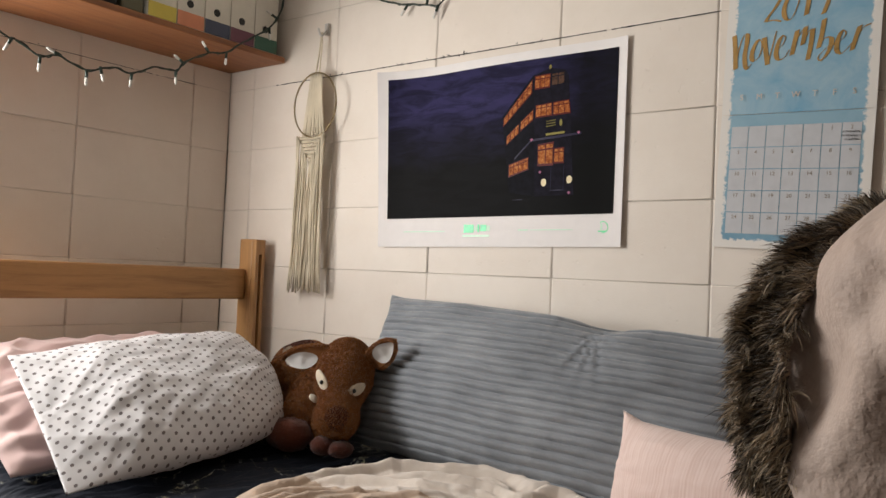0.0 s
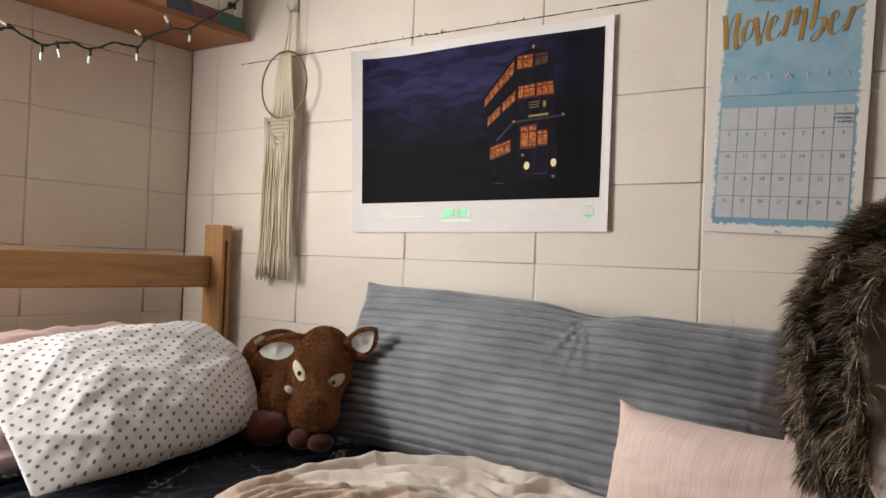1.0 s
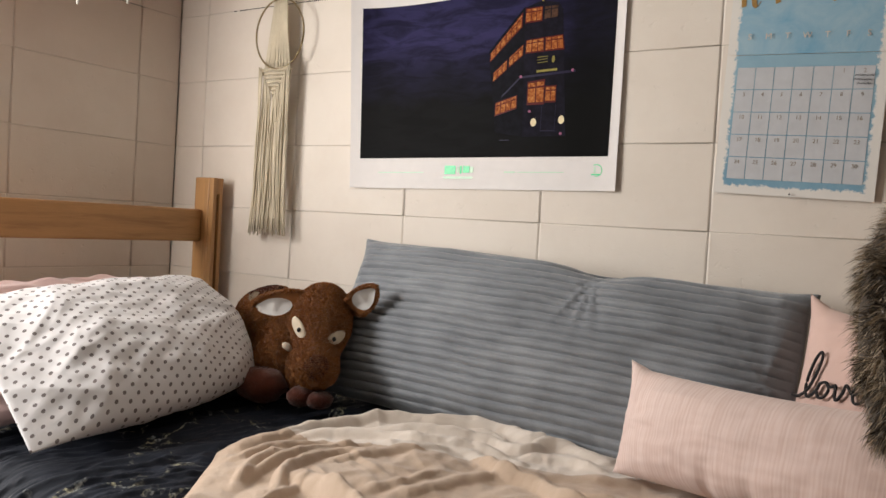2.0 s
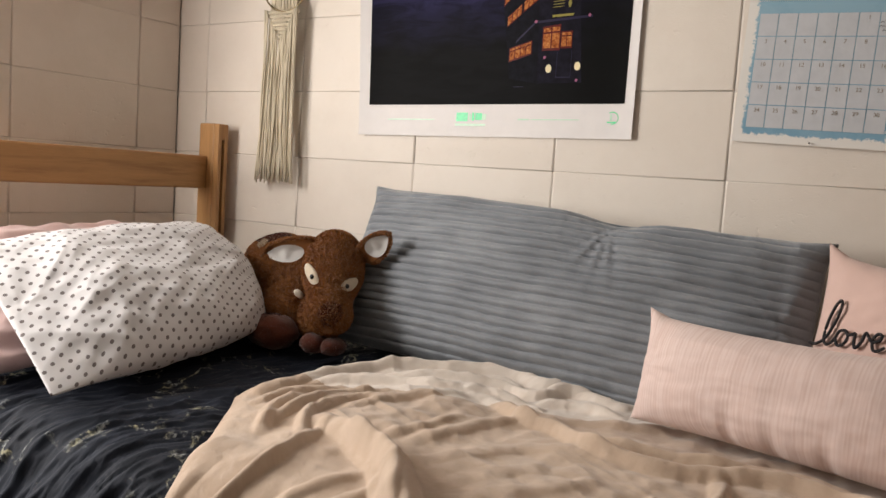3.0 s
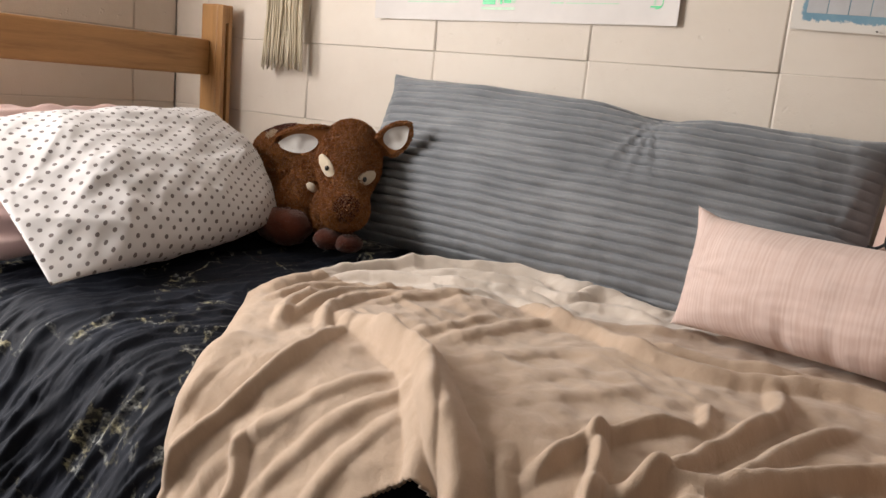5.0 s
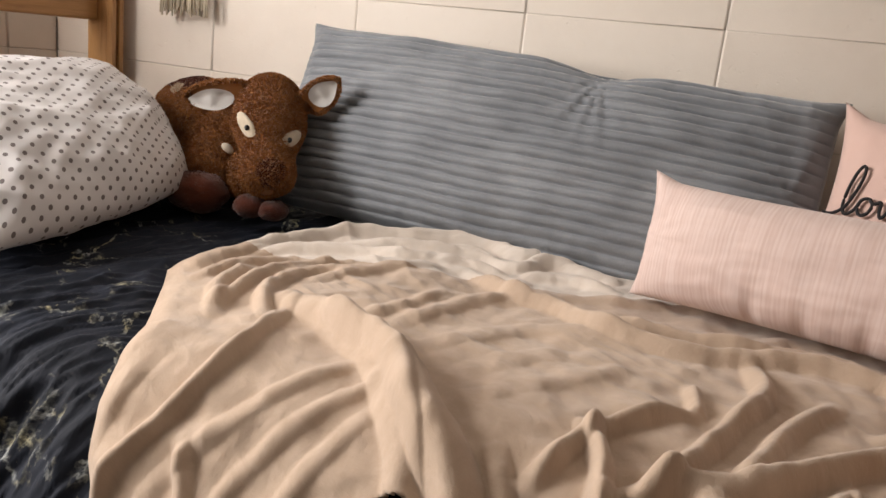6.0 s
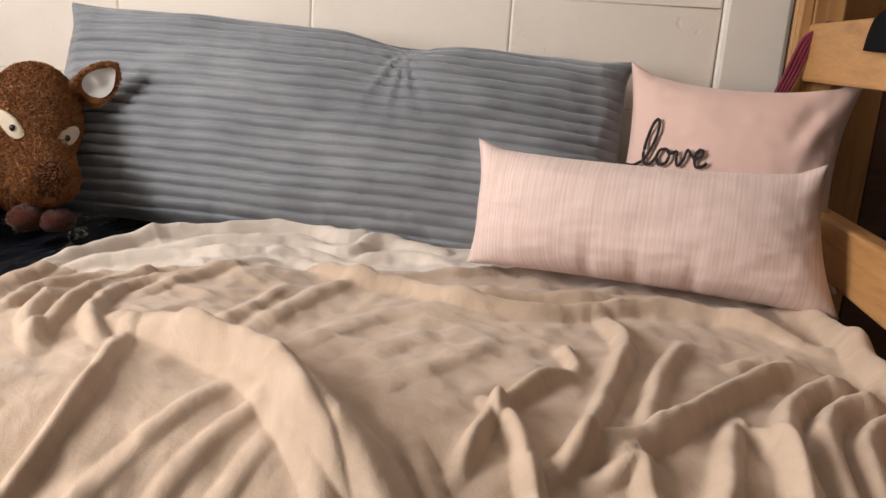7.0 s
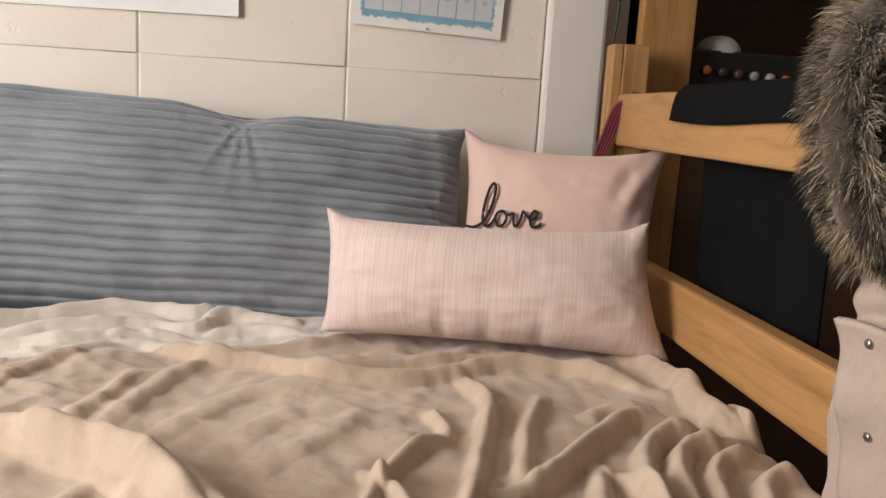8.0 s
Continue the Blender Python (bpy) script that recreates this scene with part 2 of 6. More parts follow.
solid("wall_south", bm, M_FARWALL, (0, SOUTH, 0), "unseen wall across the room, darkened to cut bounced light", "wall", kind="structure")
bm = box((EAST, SOUTH, 0.0), (EAST + 0.2, YW + 0.9, CEIL))
solid("wall_east", bm, M_FARWALL, (EAST, 0, 0), "unseen wall at the room's far end, darkened to cut bounced light", "wall", kind="structure")
# niche at the foot of the bed
bm = bmesh.new()
add_box(bm, (-0.165, YW + 0.05, 0.0), (-0.10, YW + 0.2, CEIL))
add_box(bm, (-0.165, YW + 0.5, 0.0), (EAST, YW + 0.7, CEIL))
add_box(bm, (-0.165, YW + 0.2, 0.0), (-0.10, YW + 0.5, CEIL))
solid("wall_niche", bm, M_PAINT, (0.5, YW + 0.5, 0), "cream painted recess in the wall past the bed's foot", "wall", kind="structure")
# flat pier at the end of the block wall, with rounded arrises
bm = box((-0.294, YW - 0.012, 0.0), (-0.166, YW + 0.2, CEIL - 0.004), 0.01)
solid("trim", bm, M_PAINT, (-0.23, YW, 0), "smooth cream painted pier ending the block wall", "pier", kind="structure")

# window: frame, sill and panes in the west wall
win = thing("window_1", (XW, 0.2, WIN_Z0), "white framed window letting in daylight", "window", kind="structure")
bm = bmesh.new()
for y0, y1, z0, z1 in ((WIN_Y0, WIN_Y0 + 0.05, WIN_Z0, WIN_Z1), (WIN_Y1 - 0.05, WIN_Y1, WIN_Z0, WIN_Z1),
                       (WIN_Y0 + 0.05, WIN_Y1 - 0.05, WIN_Z0, WIN_Z0 + 0.05), (WIN_Y0 + 0.05, WIN_Y1 - 0.05, WIN_Z1 - 0.05, WIN_Z1)):
    add_box(bm, (XW - 0.16, y0, z0), (XW - 0.10, y1, z1), 0.004)
part("window_frame", bm, M_CEIL, win)
part("window_sill", box((XW - 0.1, WIN_Y0 + 0.005, WIN_Z0 + 0.002), (XW + 0.03, WIN_Y1 - 0.005, WIN_Z0 + 0.03), 0.006), M_CEIL, win)


# ---- the bed ----
BED_TOP = 0.755
EDGE_Y = 1.03
HEAD_X, FOOT_X = -2.25, -0.205

bed = thing("dorm_bed", (-1.2, 1.5, 0), "varnished oak dorm bed with slotted posts", "bed")


def bed_post(x0, x1, y0, y1, top, slot_side):
    """A post with a long slot cut into the face towards the mattress, as two cheeks, a back and a cap."""
    bm = bmesh.new()
    gap, deep = 0.009, 0.02
    ym = (y0 + y1) / 2
    if slot_side > 0:
        back, front = (x0, x1 - deep), (x1 - deep, x1)
    else:
        back, front = (x0 + deep, x1), (x0, x0 + deep)
    add_box(bm, (back[0], y0, 0), (back[1], y1, top), 0.004)
    add_box(bm, (front[0], y0 + 0.0005, 0.002), (front[1], ym - gap / 2, top - 0.001), 0.0025)
    add_box(bm, (front[0], ym + gap / 2, 0.002), (front[1], y1 - 0.0005, top - 0.001), 0.0025)
    add_box(bm, (front[0], ym - gap / 2 - 0.001, top - 0.05), (front[1] - 0.001 * slot_side, ym + gap / 2 + 0.001, top - 0.002))
    return bm


part("post", bed_post(HEAD_X, -2.166, 1.93, 1.970, 1.306, 1), M_BEDWOOD_Z, bed)
part("post", bed_post(HEAD_X, -2.16, 1.0, 1.048, 1.306, 1), M_BEDWOOD_Z, bed)
part("head_rail", box((-2.246, 1.05, 1.108), (-2.211, 1.929, 1.207), 0.006), M_BEDWOOD_Y, bed)
part("head_rail", box((-2.246, 1.05, 0.62), (-2.211, 1.929, 0.80), 0.006), M_BEDWOOD_Y, bed)
part("side_rail", box((-2.158, 1.002, 0.42), (-0.24, 1.03, 0.56), 0.005), M_BEDWOOD_X, bed)
part("side_rail", box((-2.158, 1.95, 0.42), (-0.24, 1.976, 0.56), 0.005), M_BEDWOOD_X, bed)
# the foot end stands a little askew
SKEW = pose(-0.152, 1.9, 0, 0, 0, -2.4)


def skewed(bm):
    bmesh.ops.transform(bm, matrix=SKEW, verts=bm.verts)
    return bm


part("post", skewed(bed_post(-0.037, 0.037, -0.03, 0.018, 1.292, -1)), M_BEDWOOD_Z, bed)
part("post", skewed(bed_post(0.003, 0.075, -0.945, -0.897, 1.262, -1)), M_BEDWOOD_Z, bed)
part("foot_rail", skewed(box((-0.022, -0.896, 1.097), (0.013, -0.031, 1.196), 0.006)), M_BEDWOOD_Y, bed)
part("foot_rail", skewed(box((-0.022, -0.896, 0.808), (0.013, -0.031, 0.900), 0.006)), M_BEDWOOD_Y, bed)

M_TICK = cloth("mattress_ticking", (0.05, 0.055, 0.08), 0.8)
bm = box((-2.19, EDGE_Y + 0.01, 0.5), (-0.26, 1.975, BED_TOP - 0.03), 0.04)
solid("mattress", bm, M_TICK, (-1.2, 1.5, 0.5), "dark blue dorm mattress under the bedding", "mattress", smooth=True)


def over_edge(q_back, bend, radius, top, steep):
    """How cloth runs from the back of the bed over its front edge: maps run q to y, z and the outward direction.
    It lies flat as far as y = bend, rolls over, and falls at the angle steep."""
    flat, lean = q_back - bend, radians(steep)
    sl, cl = math.sin(lean), math.cos(lean)

    def at(q):
        if q < flat:
            return q_back - q, top, 0.0, 1.0
        a = (q - flat) / radius
        if a < lean:
            return bend - radius * math.sin(a), top - radius * (1 - math.cos(a)), -math.sin(a), math.cos(a)
        rest = q - flat - radius * lean
        return bend - radius * sl - cl * rest, top - radius * (1 - cl) - sl * rest, -sl, cl
    return at


# comforter: crinkled, its creases run over the front edge
def comforter_fabric():
    n = Nodes("comforter_print", 0.75, sheen=0.0, specular=0.18)
    uv = n.coords("UV")
    base = n.ramp(n.noise(uv, 7, 4), ((0.3, (0.009, 0.011, 0.017)), (0.62, (0.017, 0.021, 0.033)), (0.8, (0.028, 0.035, 0.053))))
    warp = n.noise(uv, 4.2, 7, 0.62, 0.5)
    line = n.math("ABSOLUTE", n.math("SUBTRACT", warp, 0.5))
    vein = n.ramp(line, ((0.0, (1, 1, 1)), (0.006, (0.7, 0.7, 0.7)), (0.016, (0, 0, 0))))
    broken = n.ramp(n.noise(uv, 8.5, 4, 0.6), ((0.44, (0, 0, 0)), (0.56, (1, 1, 1))))
    speck = n.ramp(n.noise(uv, 90, 3), ((0.42, (0.15, 0.15, 0.15)), (0.6, (1, 1, 1))))
    vein = n.mix(1.0, vein, broken, "MULTIPLY")
    vein = n.mix(1.0, vein, speck, "MULTIPLY")
    gold = n.ramp(n.noise(uv, 30, 2), ((0.42, (0.42, 0.44, 0.43)), (0.58, (0.42, 0.39, 0.25))))
    n.color(n.mix(vein, base, gold))
    n.bump(n.noise(n.coords("UV", (1, 0.25, 1)), 120, 4), 0.002, 0.6)
    n.bump(n.noise(uv, 1400, 2), 0.0003, 0.6)
    return n.mat


M_COMF = comforter_fabric()


HEM_Y = (0.60, 0.84, 0.89, 0.945, 1.0, 1.085, 1.21, 1.28, 1.35, 1.47, 1.60, 1.66, 1.72, 1.80)
HEM_X = (-1.10, -1.128, -1.166, -1.195, -1.210, -1.242, -1.330, -1.384, -1.402, -1.358, -1.296, -1.25, -1.13, -0.98)


def hem(run):
    """Where the blanket's side hem lies, by its run from the wall."""
    return float(np.interp(run, HEM_Y, HEM_X))


def comforter():
    bm = bmesh.new()
    at = over_edge(1.985, 1.055, 0.12, BED_TOP, 58)
    run, x0, x1 = 1.34, -2.20, -0.218

    def place(u, v):
        x, q = x0 + (x1 - x0) * u, run * v
        y, z, ny, nz = at(q)
        bend = 0.07 * noise.noise(Vector((x * 2.2, q * 1.9, 3.1))) + 0.03 * noise.noise(Vector((x * 6, q * 4, 1.1)))
        lean = x + 0.30 * (q - 0.7) + bend
        d = 0.016 * crease(lean * 1.0, q * 0.16, 2.0, 9.0, 3)
        d += 0.013 * crease(lean, q * 0.17, 9.0, 22.0, 2) * (0.8 + 0.8 * noise.noise(Vector((x * 5, q * 4, 6.0))))
        d += 0.006 * crease(lean + 0.4 * bend, q * 0.22, 29.0, 46.0, 2)
        d += 0.012 * noise.noise(Vector((x * 4, q * 3, 8.0)))
        # pressed flat under the blanket
        under = min(1.0, max(0.0, (x - hem(1.985 - q) + 0.035) / 0.05)) * min(1.0, max(0.0, (1.74 - y) / 0.06))
        d = d * (1 - 0.75 * under) - 0.006 * under
        side = min(1.0, (u + 0.02) * 9, (1.02 - u) * 9)
        return Vector((x, y + ny * d, z - 0.02 + nz * d * side))
    sheet(bm, 640, 260, place, lambda u, v: ((x1 - x0) * u, run * v))
    return bm


solid("comforter", comforter(), M_COMF, (-1.2, 1.5, BED_TOP), "crinkled black-navy comforter with pale gold marble veins", "comforter", smooth=True)


# fleece blanket thrown over the bed
def fleece(name, low, mid, high):
    n = Nodes(name, 0.95, sheen=0.3, specular=0.1)
    uv = n.coords("UV")
    nap = n.noise(uv, 26, 5, 0.6, 0.4)
    col = n.ramp(nap, ((0.3, low), (0.55, mid), (0.75, high)))
    fine = n.noise(uv, 700, 2)
    n.color(n.mix(n.math("MULTIPLY", fine, 0.3), col, tint(low, 0.82)))
    n.bsdf.inputs["Sheen Roughness"].default_value = 0.5
    n.bump(fine, 0.0012, 0.5)
    n.bump(nap, 0.005, 0.5)
    n.bump(n.noise(uv, 70, 4, 0.6), 0.002, 0.5)
    return n.mat


M_FLEECE = fleece("fleece", (0.475, 0.355, 0.265), (0.55, 0.42, 0.322), (0.625, 0.488, 0.388))
# Paler copy of the fleece: window light put into the border's colour.
M_FLEECE_LIT = fleece("fleece_lit_border", (0.66, 0.575, 0.50), (0.74, 0.66, 0.59), (0.79, 0.725, 0.66))


def blanket():
    bm = bmesh.new()
    top = BED_TOP + 0.010
    back = 1.80
    at = over_edge(back, 1.08, 0.16, top, 46)
    run = 1.20
    folds = []

    def crest(line, height, width):
        smooth = [(p.x, p.y) for p in curve_through([(x, y, 0) for x, y in line], 4)]
        folds.append((smooth, height * 1.12, width * 0.92))

    # the great diagonal fold, its flank and the thin folds beside it
    crest(((-1.124, 1.222), (-1.055, 1.195), (-0.985, 1.162), (-0.906, 1.112), (-0.844, 1.046), (-0.795, 0.999), (-0.758, 0.955), (-0.735, 0.85), (-0.72, 0.7)), 0.042, 0.022)
    crest(((-1.03, 1.17), (-0.925, 1.105), (-0.852, 1.020), (-0.815, 0.968), (-0.79, 0.90)), 0.020, 0.018)
    crest(((-1.110, 1.205), (-1.092, 1.10), (-1.083, 1.010), (-1.096, 0.940), (-1.116, 0.888), (-1.122, 0.840), (-1.125, 0.70)), 0.018, 0.011)
    crest(((-1.056, 0.935), (-1.036, 0.910), (-1.016, 0.870), (-1.010, 0.76)), 0.013, 0.010)
    crest(((-0.955, 1.125), (-0.978, 1.042), (-1.020, 0.965), (-1.062, 0.880), (-1.07, 0.78)), 0.006, 0.012)
    crest(((-0.908, 1.085), (-0.935, 1.016), (-0.962, 0.955), (-0.985, 0.885), (-0.99, 0.76)), 0.006, 0.011)
    crest(((-0.885, 1.030), (-0.903, 0.977), (-0.915, 0.930), (-0.92, 0.80)), 0.006, 0.011)
    crest(((-1.165, 1.02), (-1.165, 0.95), (-1.168, 0.87), (-1.17, 0.75)), 0.008, 0.015)
    # folds at the head side
    crest(((-1.207, 1.160), (-1.216, 1.292), (-1.201, 1.375), (-1.16, 1.44)), 0.018, 0.013)
    crest(((-1.117, 1.157), (-1.176, 1.236), (-1.185, 1.350), (-1.13, 1.42)), 0.015, 0.012)
    crest(((-1.188, 1.137), (-1.251, 1.239), (-1.27, 1.34)), 0.013, 0.013)
    crest(((-1.30, 1.24), (-1.29, 1.34), (-1.25, 1.42)), 0.014, 0.012)
    crest(((-1.165, 1.308), (-1.106, 1.435), (-1.033, 1.541)), 0.011, 0.014)
    crest(((-0.978, 1.262), (-0.934, 1.405), (-0.885, 1.509)), 0.008, 0.015)
    crest(((-0.939, 1.188), (-0.871, 1.304), (-0.83, 1.36), (-0.77, 1.39)), 0.006, 0.018)
    crest(((-0.861, 1.158), (-0.794, 1.264), (-0.74, 1.30), (-0.68, 1.33)), 0.005, 0.020)
    crest(((-0.822, 1.096), (-0.756, 1.186), (-0.687, 1.274)), 0.005, 0.017)
    crest(((-1.03, 1.25), (-1.00, 1.33), (-0.98, 1.42)), 0.007, 0.012)
    # lip along the back, doubled over
    crest(((-1.345, 1.30), (-1.330, 1.46), (-1.262, 1.60), (-1.16, 1.67), (-1.036, 1.727), (-0.949, 1.705), (-0.877, 1.760), (-0.76, 1.75)), 0.028, 0.018)
    crest(((-1.320, 1.40), (-1.285, 1.453), (-1.183, 1.513), (-1.087, 1.540), (-1.00, 1.58), (-0.90, 1.57)), 0.018, 0.014)
    crest(((-1.24, 1.54), (-1.12, 1.61), (-1.009, 1.650), (-0.939, 1.638), (-0.893, 1.70), (-0.78, 1.69)), 0.020, 0.013)
    crest(((-1.10, 1.66), (-1.03, 1.685), (-0.96, 1.665), (-0.85, 1.72)), 0.014, 0.010)
    crest(((-0.92, 1.60), (-0.84, 1.64), (-0.76, 1.63)), 0.014, 0.012)
    # the seam-like fold that runs under the small pillow
    crest(((-1.03, 1.56), (-0.95, 1.530), (-0.879, 1.485), (-0.811, 1.472), (-0.740, 1.413), (-0.640, 1.392), (-0.555, 1.416), (-0.470, 1.450), (-0.376, 1.437), (-0.313, 1.397), (-0.27, 1.34)), 0.022, 0.015)
    crest(((-0.86, 1.53), (-0.75, 1.47), (-0.60, 1.47), (-0.45, 1.50), (-0.33, 1.47)), 0.014, 0.012)
    # gathers towards the foot
    crest(((-0.598, 1.203), (-0.663, 1.128), (-0.692, 1.058), (-0.712, 0.996)), 0.020, 0.011)
    crest(((-0.690, 1.11), (-0.656, 1.050), (-0.645, 1.010), (-0.631, 0.940), (-0.62, 0.75)), 0.026, 0.012)
    crest(((-0.754, 1.022), (-0.729, 0.982), (-0.709, 0.920), (-0.70, 0.75)), 0.014, 0.011)
    crest(((-0.600, 1.285), (-0.589, 1.205)), 0.014, 0.010)
    crest(((-0.540, 1.400), (-0.522, 1.299), (-0.558, 1.175), (-0.589, 1.065), (-0.603, 1.020)), 0.022, 0.013)
    crest(((-0.444, 1.331), (-0.486, 1.239), (-0.516, 1.143), (-0.531, 1.078)), 0.018, 0.013)
    crest(((-0.640, 1.000), (-0.590, 1.043), (-0.554, 1.053), (-0.522, 1.069), (-0.471, 1.122), (-0.416, 1.188), (-0.348, 1.242), (-0.291, 1.240)), 0.030, 0.014)
    crest(((-0.583, 1.009), (-0.542, 1.033), (-0.537, 1.001), (-0.525, 0.950), (-0.52, 0.75)), 0.022, 0.011)
    crest(((-0.424, 1.110), (-0.407, 1.053), (-0.415, 0.98), (-0.42, 0.80)), 0.020, 0.012)
    crest(((-0.430, 1.130), (-0.468, 1.020), (-0.484, 0.940), (-0.48, 0.75)), 0.022, 0.013)
    crest(((-0.40, 1.27), (-0.36, 1.30), (-0.31, 1.30)), 0.012, 0.012)
    # coils at the corner by the foot rail
    crest(((-0.248, 1.220), (-0.322, 1.200), (-0.374, 1.141), (-0.396, 1.068), (-0.397, 0.98), (-0.39, 0.80)), 0.024, 0.014)
    crest(((-0.235, 1.180), (-0.315, 1.156), (-0.350, 1.107), (-0.366, 1.042), (-0.365, 0.95), (-0.36, 0.80)), 0.026, 0.013)
    crest(((-0.225, 1.135), (-0.290, 1.118), (-0.322, 1.083), (-0.337, 1.020), (-0.33, 0.85)), 0.024, 0.012)
    crest(((-0.215, 1.09), (-0.262, 1.075), (-0.290, 1.030), (-0.29, 0.85)), 0.022, 0.012)
    crest(((-0.260, 1.52), (-0.245, 1.44), (-0.232, 1.35), (-0.235, 1.26), (-0.212, 1.20)), 0.030, 0.020)
    crest(((-0.205, 1.27), (-0.200, 1.24), (-0.205, 1.20)), 0.026, 0.012)

    def left(q):
        return hem(back - q)

    n = 420
    plan = np.zeros((n + 1, n + 1, 3))
    for j in range(n + 1):
        py = back - run * j / n
        xl = left(run * j / n)
        for i in range(n + 1):
            x = xl + (-0.202 + 0.012 * math.sin(py * 21) * min(1.0, max(0.0, (1.5 - py) * 4)) - xl) * i / n
            plan[j, i] = x, py, 0.05 * noise.noise(Vector((x * 3, py * 3, 4.0))) + 0.02 * noise.noise(Vector((x * 8, py * 8, 2.0)))
    high = ridges(plan[..., 0] + 0.25 * plan[..., 2], plan[..., 1] + 0.25 * plan[..., 2], folds)

    def place(u, v):
        i, j = round(u * n), round(v * n)
        x, py, w = (float(k) for k in plan[j, i])
        y, z, ny, nz = at(run * v)
        d = float(high[j, i])
        # soft secondary waves, patchy, across and along
        far = min(1.0, max(0.0, (py - 1.10) / 0.2))
        run_a, run_b = x * 0.90 - py * 0.42 + w, x * 0.42 + py * 0.90 + w * 1.5
        d += far * 0.010 * crease(run_a * 0.28, run_b, 51.0, 6.5, 3) * max(0.0, 0.55 + noise.noise(Vector((x * 3, py * 3, 61.0))))
        d += 0.006 * crease(run_a * 0.9, run_b * 0.35, 71.0, 8.0, 1) * max(0.0, 0.35 + noise.noise(Vector((x * 3, py * 3, 81.0))))
        s = math.sin((x * 0.95 + py * 0.30 + w * 2.0) * 66)
        d += (1 - far) * 0.0045 * max(0.0, s) ** 1.5 * max(0.0, noise.noise(Vector((x * 5, py * 2.5, 19.0))) + 0.25) * 2
        s = math.sin((x * 0.6 - py * 0.8 + w * 1.6) * 40)
        d += 0.0060 * max(0.0, s) ** 2 * max(0.0, noise.noise(Vector((x * 3, py * 3, 39.0))) + 0.15) * 2
        d += 0.010 * noise.noise(Vector((x * 4, py * 4, 11.0))) + 0.0060 * noise.noise(Vector((x * 14, py * 14, 5.0))) + 0.0028 * noise.noise(Vector((x * 38, py * 30, 15.0)))
        d += 0.0085 * crease(x * 0.6 + py * 0.8 + w, (py * 0.6 - x * 0.8) * 0.35, 31.0, 9.0, 2) * max(0.0, noise.noise(Vector((x * 5, py * 5, 27.0))) + 0.3)
        rim = min(1.0, u * 26, v * 20, (1 - u) * 40 + 0.2)
        d = d * (0.45 + 0.55 * rim) - 0.016 * (1 - rim) ** 2 + 0.004
        return Vector((x, y + ny * d, z + nz * d))

    def kept(u, v):
        # the hem is caught up in an arch at the front
        x, py, _ = plan[min(n, int(v * n)), min(n, int(u * n))]
        return py > 0.952 - 11 * (x + 0.812) ** 2
    sheet(bm, n, n, place, lambda u, v: (1.12 * u, run * v), 0, kept)
    bmesh.ops.delete(bm, geom=[v for v in bm.verts if not v.link_faces], context="VERTS")
    # the border at the back is coloured paler, for window light falling on it
    for f in bm.faces:
        c = f.calc_center_median()
        wave = 0.035 * noise.noise(Vector((c.x * 4, c.y * 4, 44.0)))
        if c.y > 1.62 + 0.36 * (c.x + 0.70) + wave and c.y > 1.40:
            f.material_index = 1
    return bm


blanket_ob = solid("blanket", blanket(), [M_FLEECE, M_FLEECE_LIT], (-0.8, 1.3, BED_TOP), "rumpled beige fleece blanket spread over the bed", "blanket", smooth=True)
thick = blanket_ob.modifiers.new("thickness", "SOLIDIFY")
thick.thickness, thick.offset = 0.006, 1.0


# ---- pillows ----
def pillow(bm, m, w, h, t, nu, nv, pinch=0.06, shape=None, wrinkle=0.006, seed=0.0, edge=2.6, ears=0.0):
    """A stuffed case in its own frame: x across, z up, front towards -y, then laid by the matrix m. Both skins meet at the seam."""
    def point(u, v, side):
        a, b = 2 * u - 1, 2 * v - 1
        x = w / 2 * a * (1 - pinch * (1 - b * b) * a * a)
        z = h / 2 * b * (1 - pinch * 1.2 * (1 - a * a) * b * b)
        fat = max(0.0, (1 - abs(a) ** edge)) ** 0.55 * max(0.0, (1 - abs(b) ** edge)) ** 0.55
        corner = (abs(a) * abs(b)) ** 3
        y = t / 2 * fat
        rim = 1 - fat
        k = noise.noise(Vector((a * 3 + seed, b * 3, seed))) * 0.6 + noise.noise(Vector((a * 7, b * 7 + seed, seed * 2))) * 0.4
        fan = crease(math.atan2(b * h, (abs(a) - 0.9) * w) * 0.6, math.hypot(a, b) * 0.3, seed + 3, 2.2, 2)
        y += wrinkle * (k * 1.5 + (fan - 0.4) * rim * 1.2) * min(1.0, fat * 2.5)
        q = Vector((x * (1 + ears * corner), side * y, z * (1 + ears * corner * w / h * 0.6)))
        if shape:
            q = shape(q, a, b, side)
        return m @ q
    grid = {}
    layer = bm.loops.layers.uv.verify()
    for side in (-1, 1):
        flat = [[point(i / nu, j / nv, side) for i in range(nu + 1)] for j in range(nv + 1)]
        across, up = spread(flat), spread([list(col) for col in zip(*flat)])
        for j in range(nv + 1):
            for i in range(nu + 1):
                seam = i in (0, nu) or j in (0, nv)
                key = (i, j, 0 if seam else side)
                if key not in grid:
                    grid[key] = bm.verts.new(flat[j][i])
        for j in range(nv):
            for i in range(nu):
                ij = ((i, j), (i + 1, j), (i + 1, j + 1), (i, j + 1))
                ring = [grid[(a, b, 0 if a in (0, nu) or b in (0, nv) else side)] for a, b in ij]
                if side > 0:
                    ring, ij = ring[::-1], ij[::-1]
                f = bm.faces.new(ring)
                f.smooth = True
                for loop, (a, b) in zip(f.loops, ij):
                    loop[layer].uv = (across[b][a], up[a][b])
    return bm


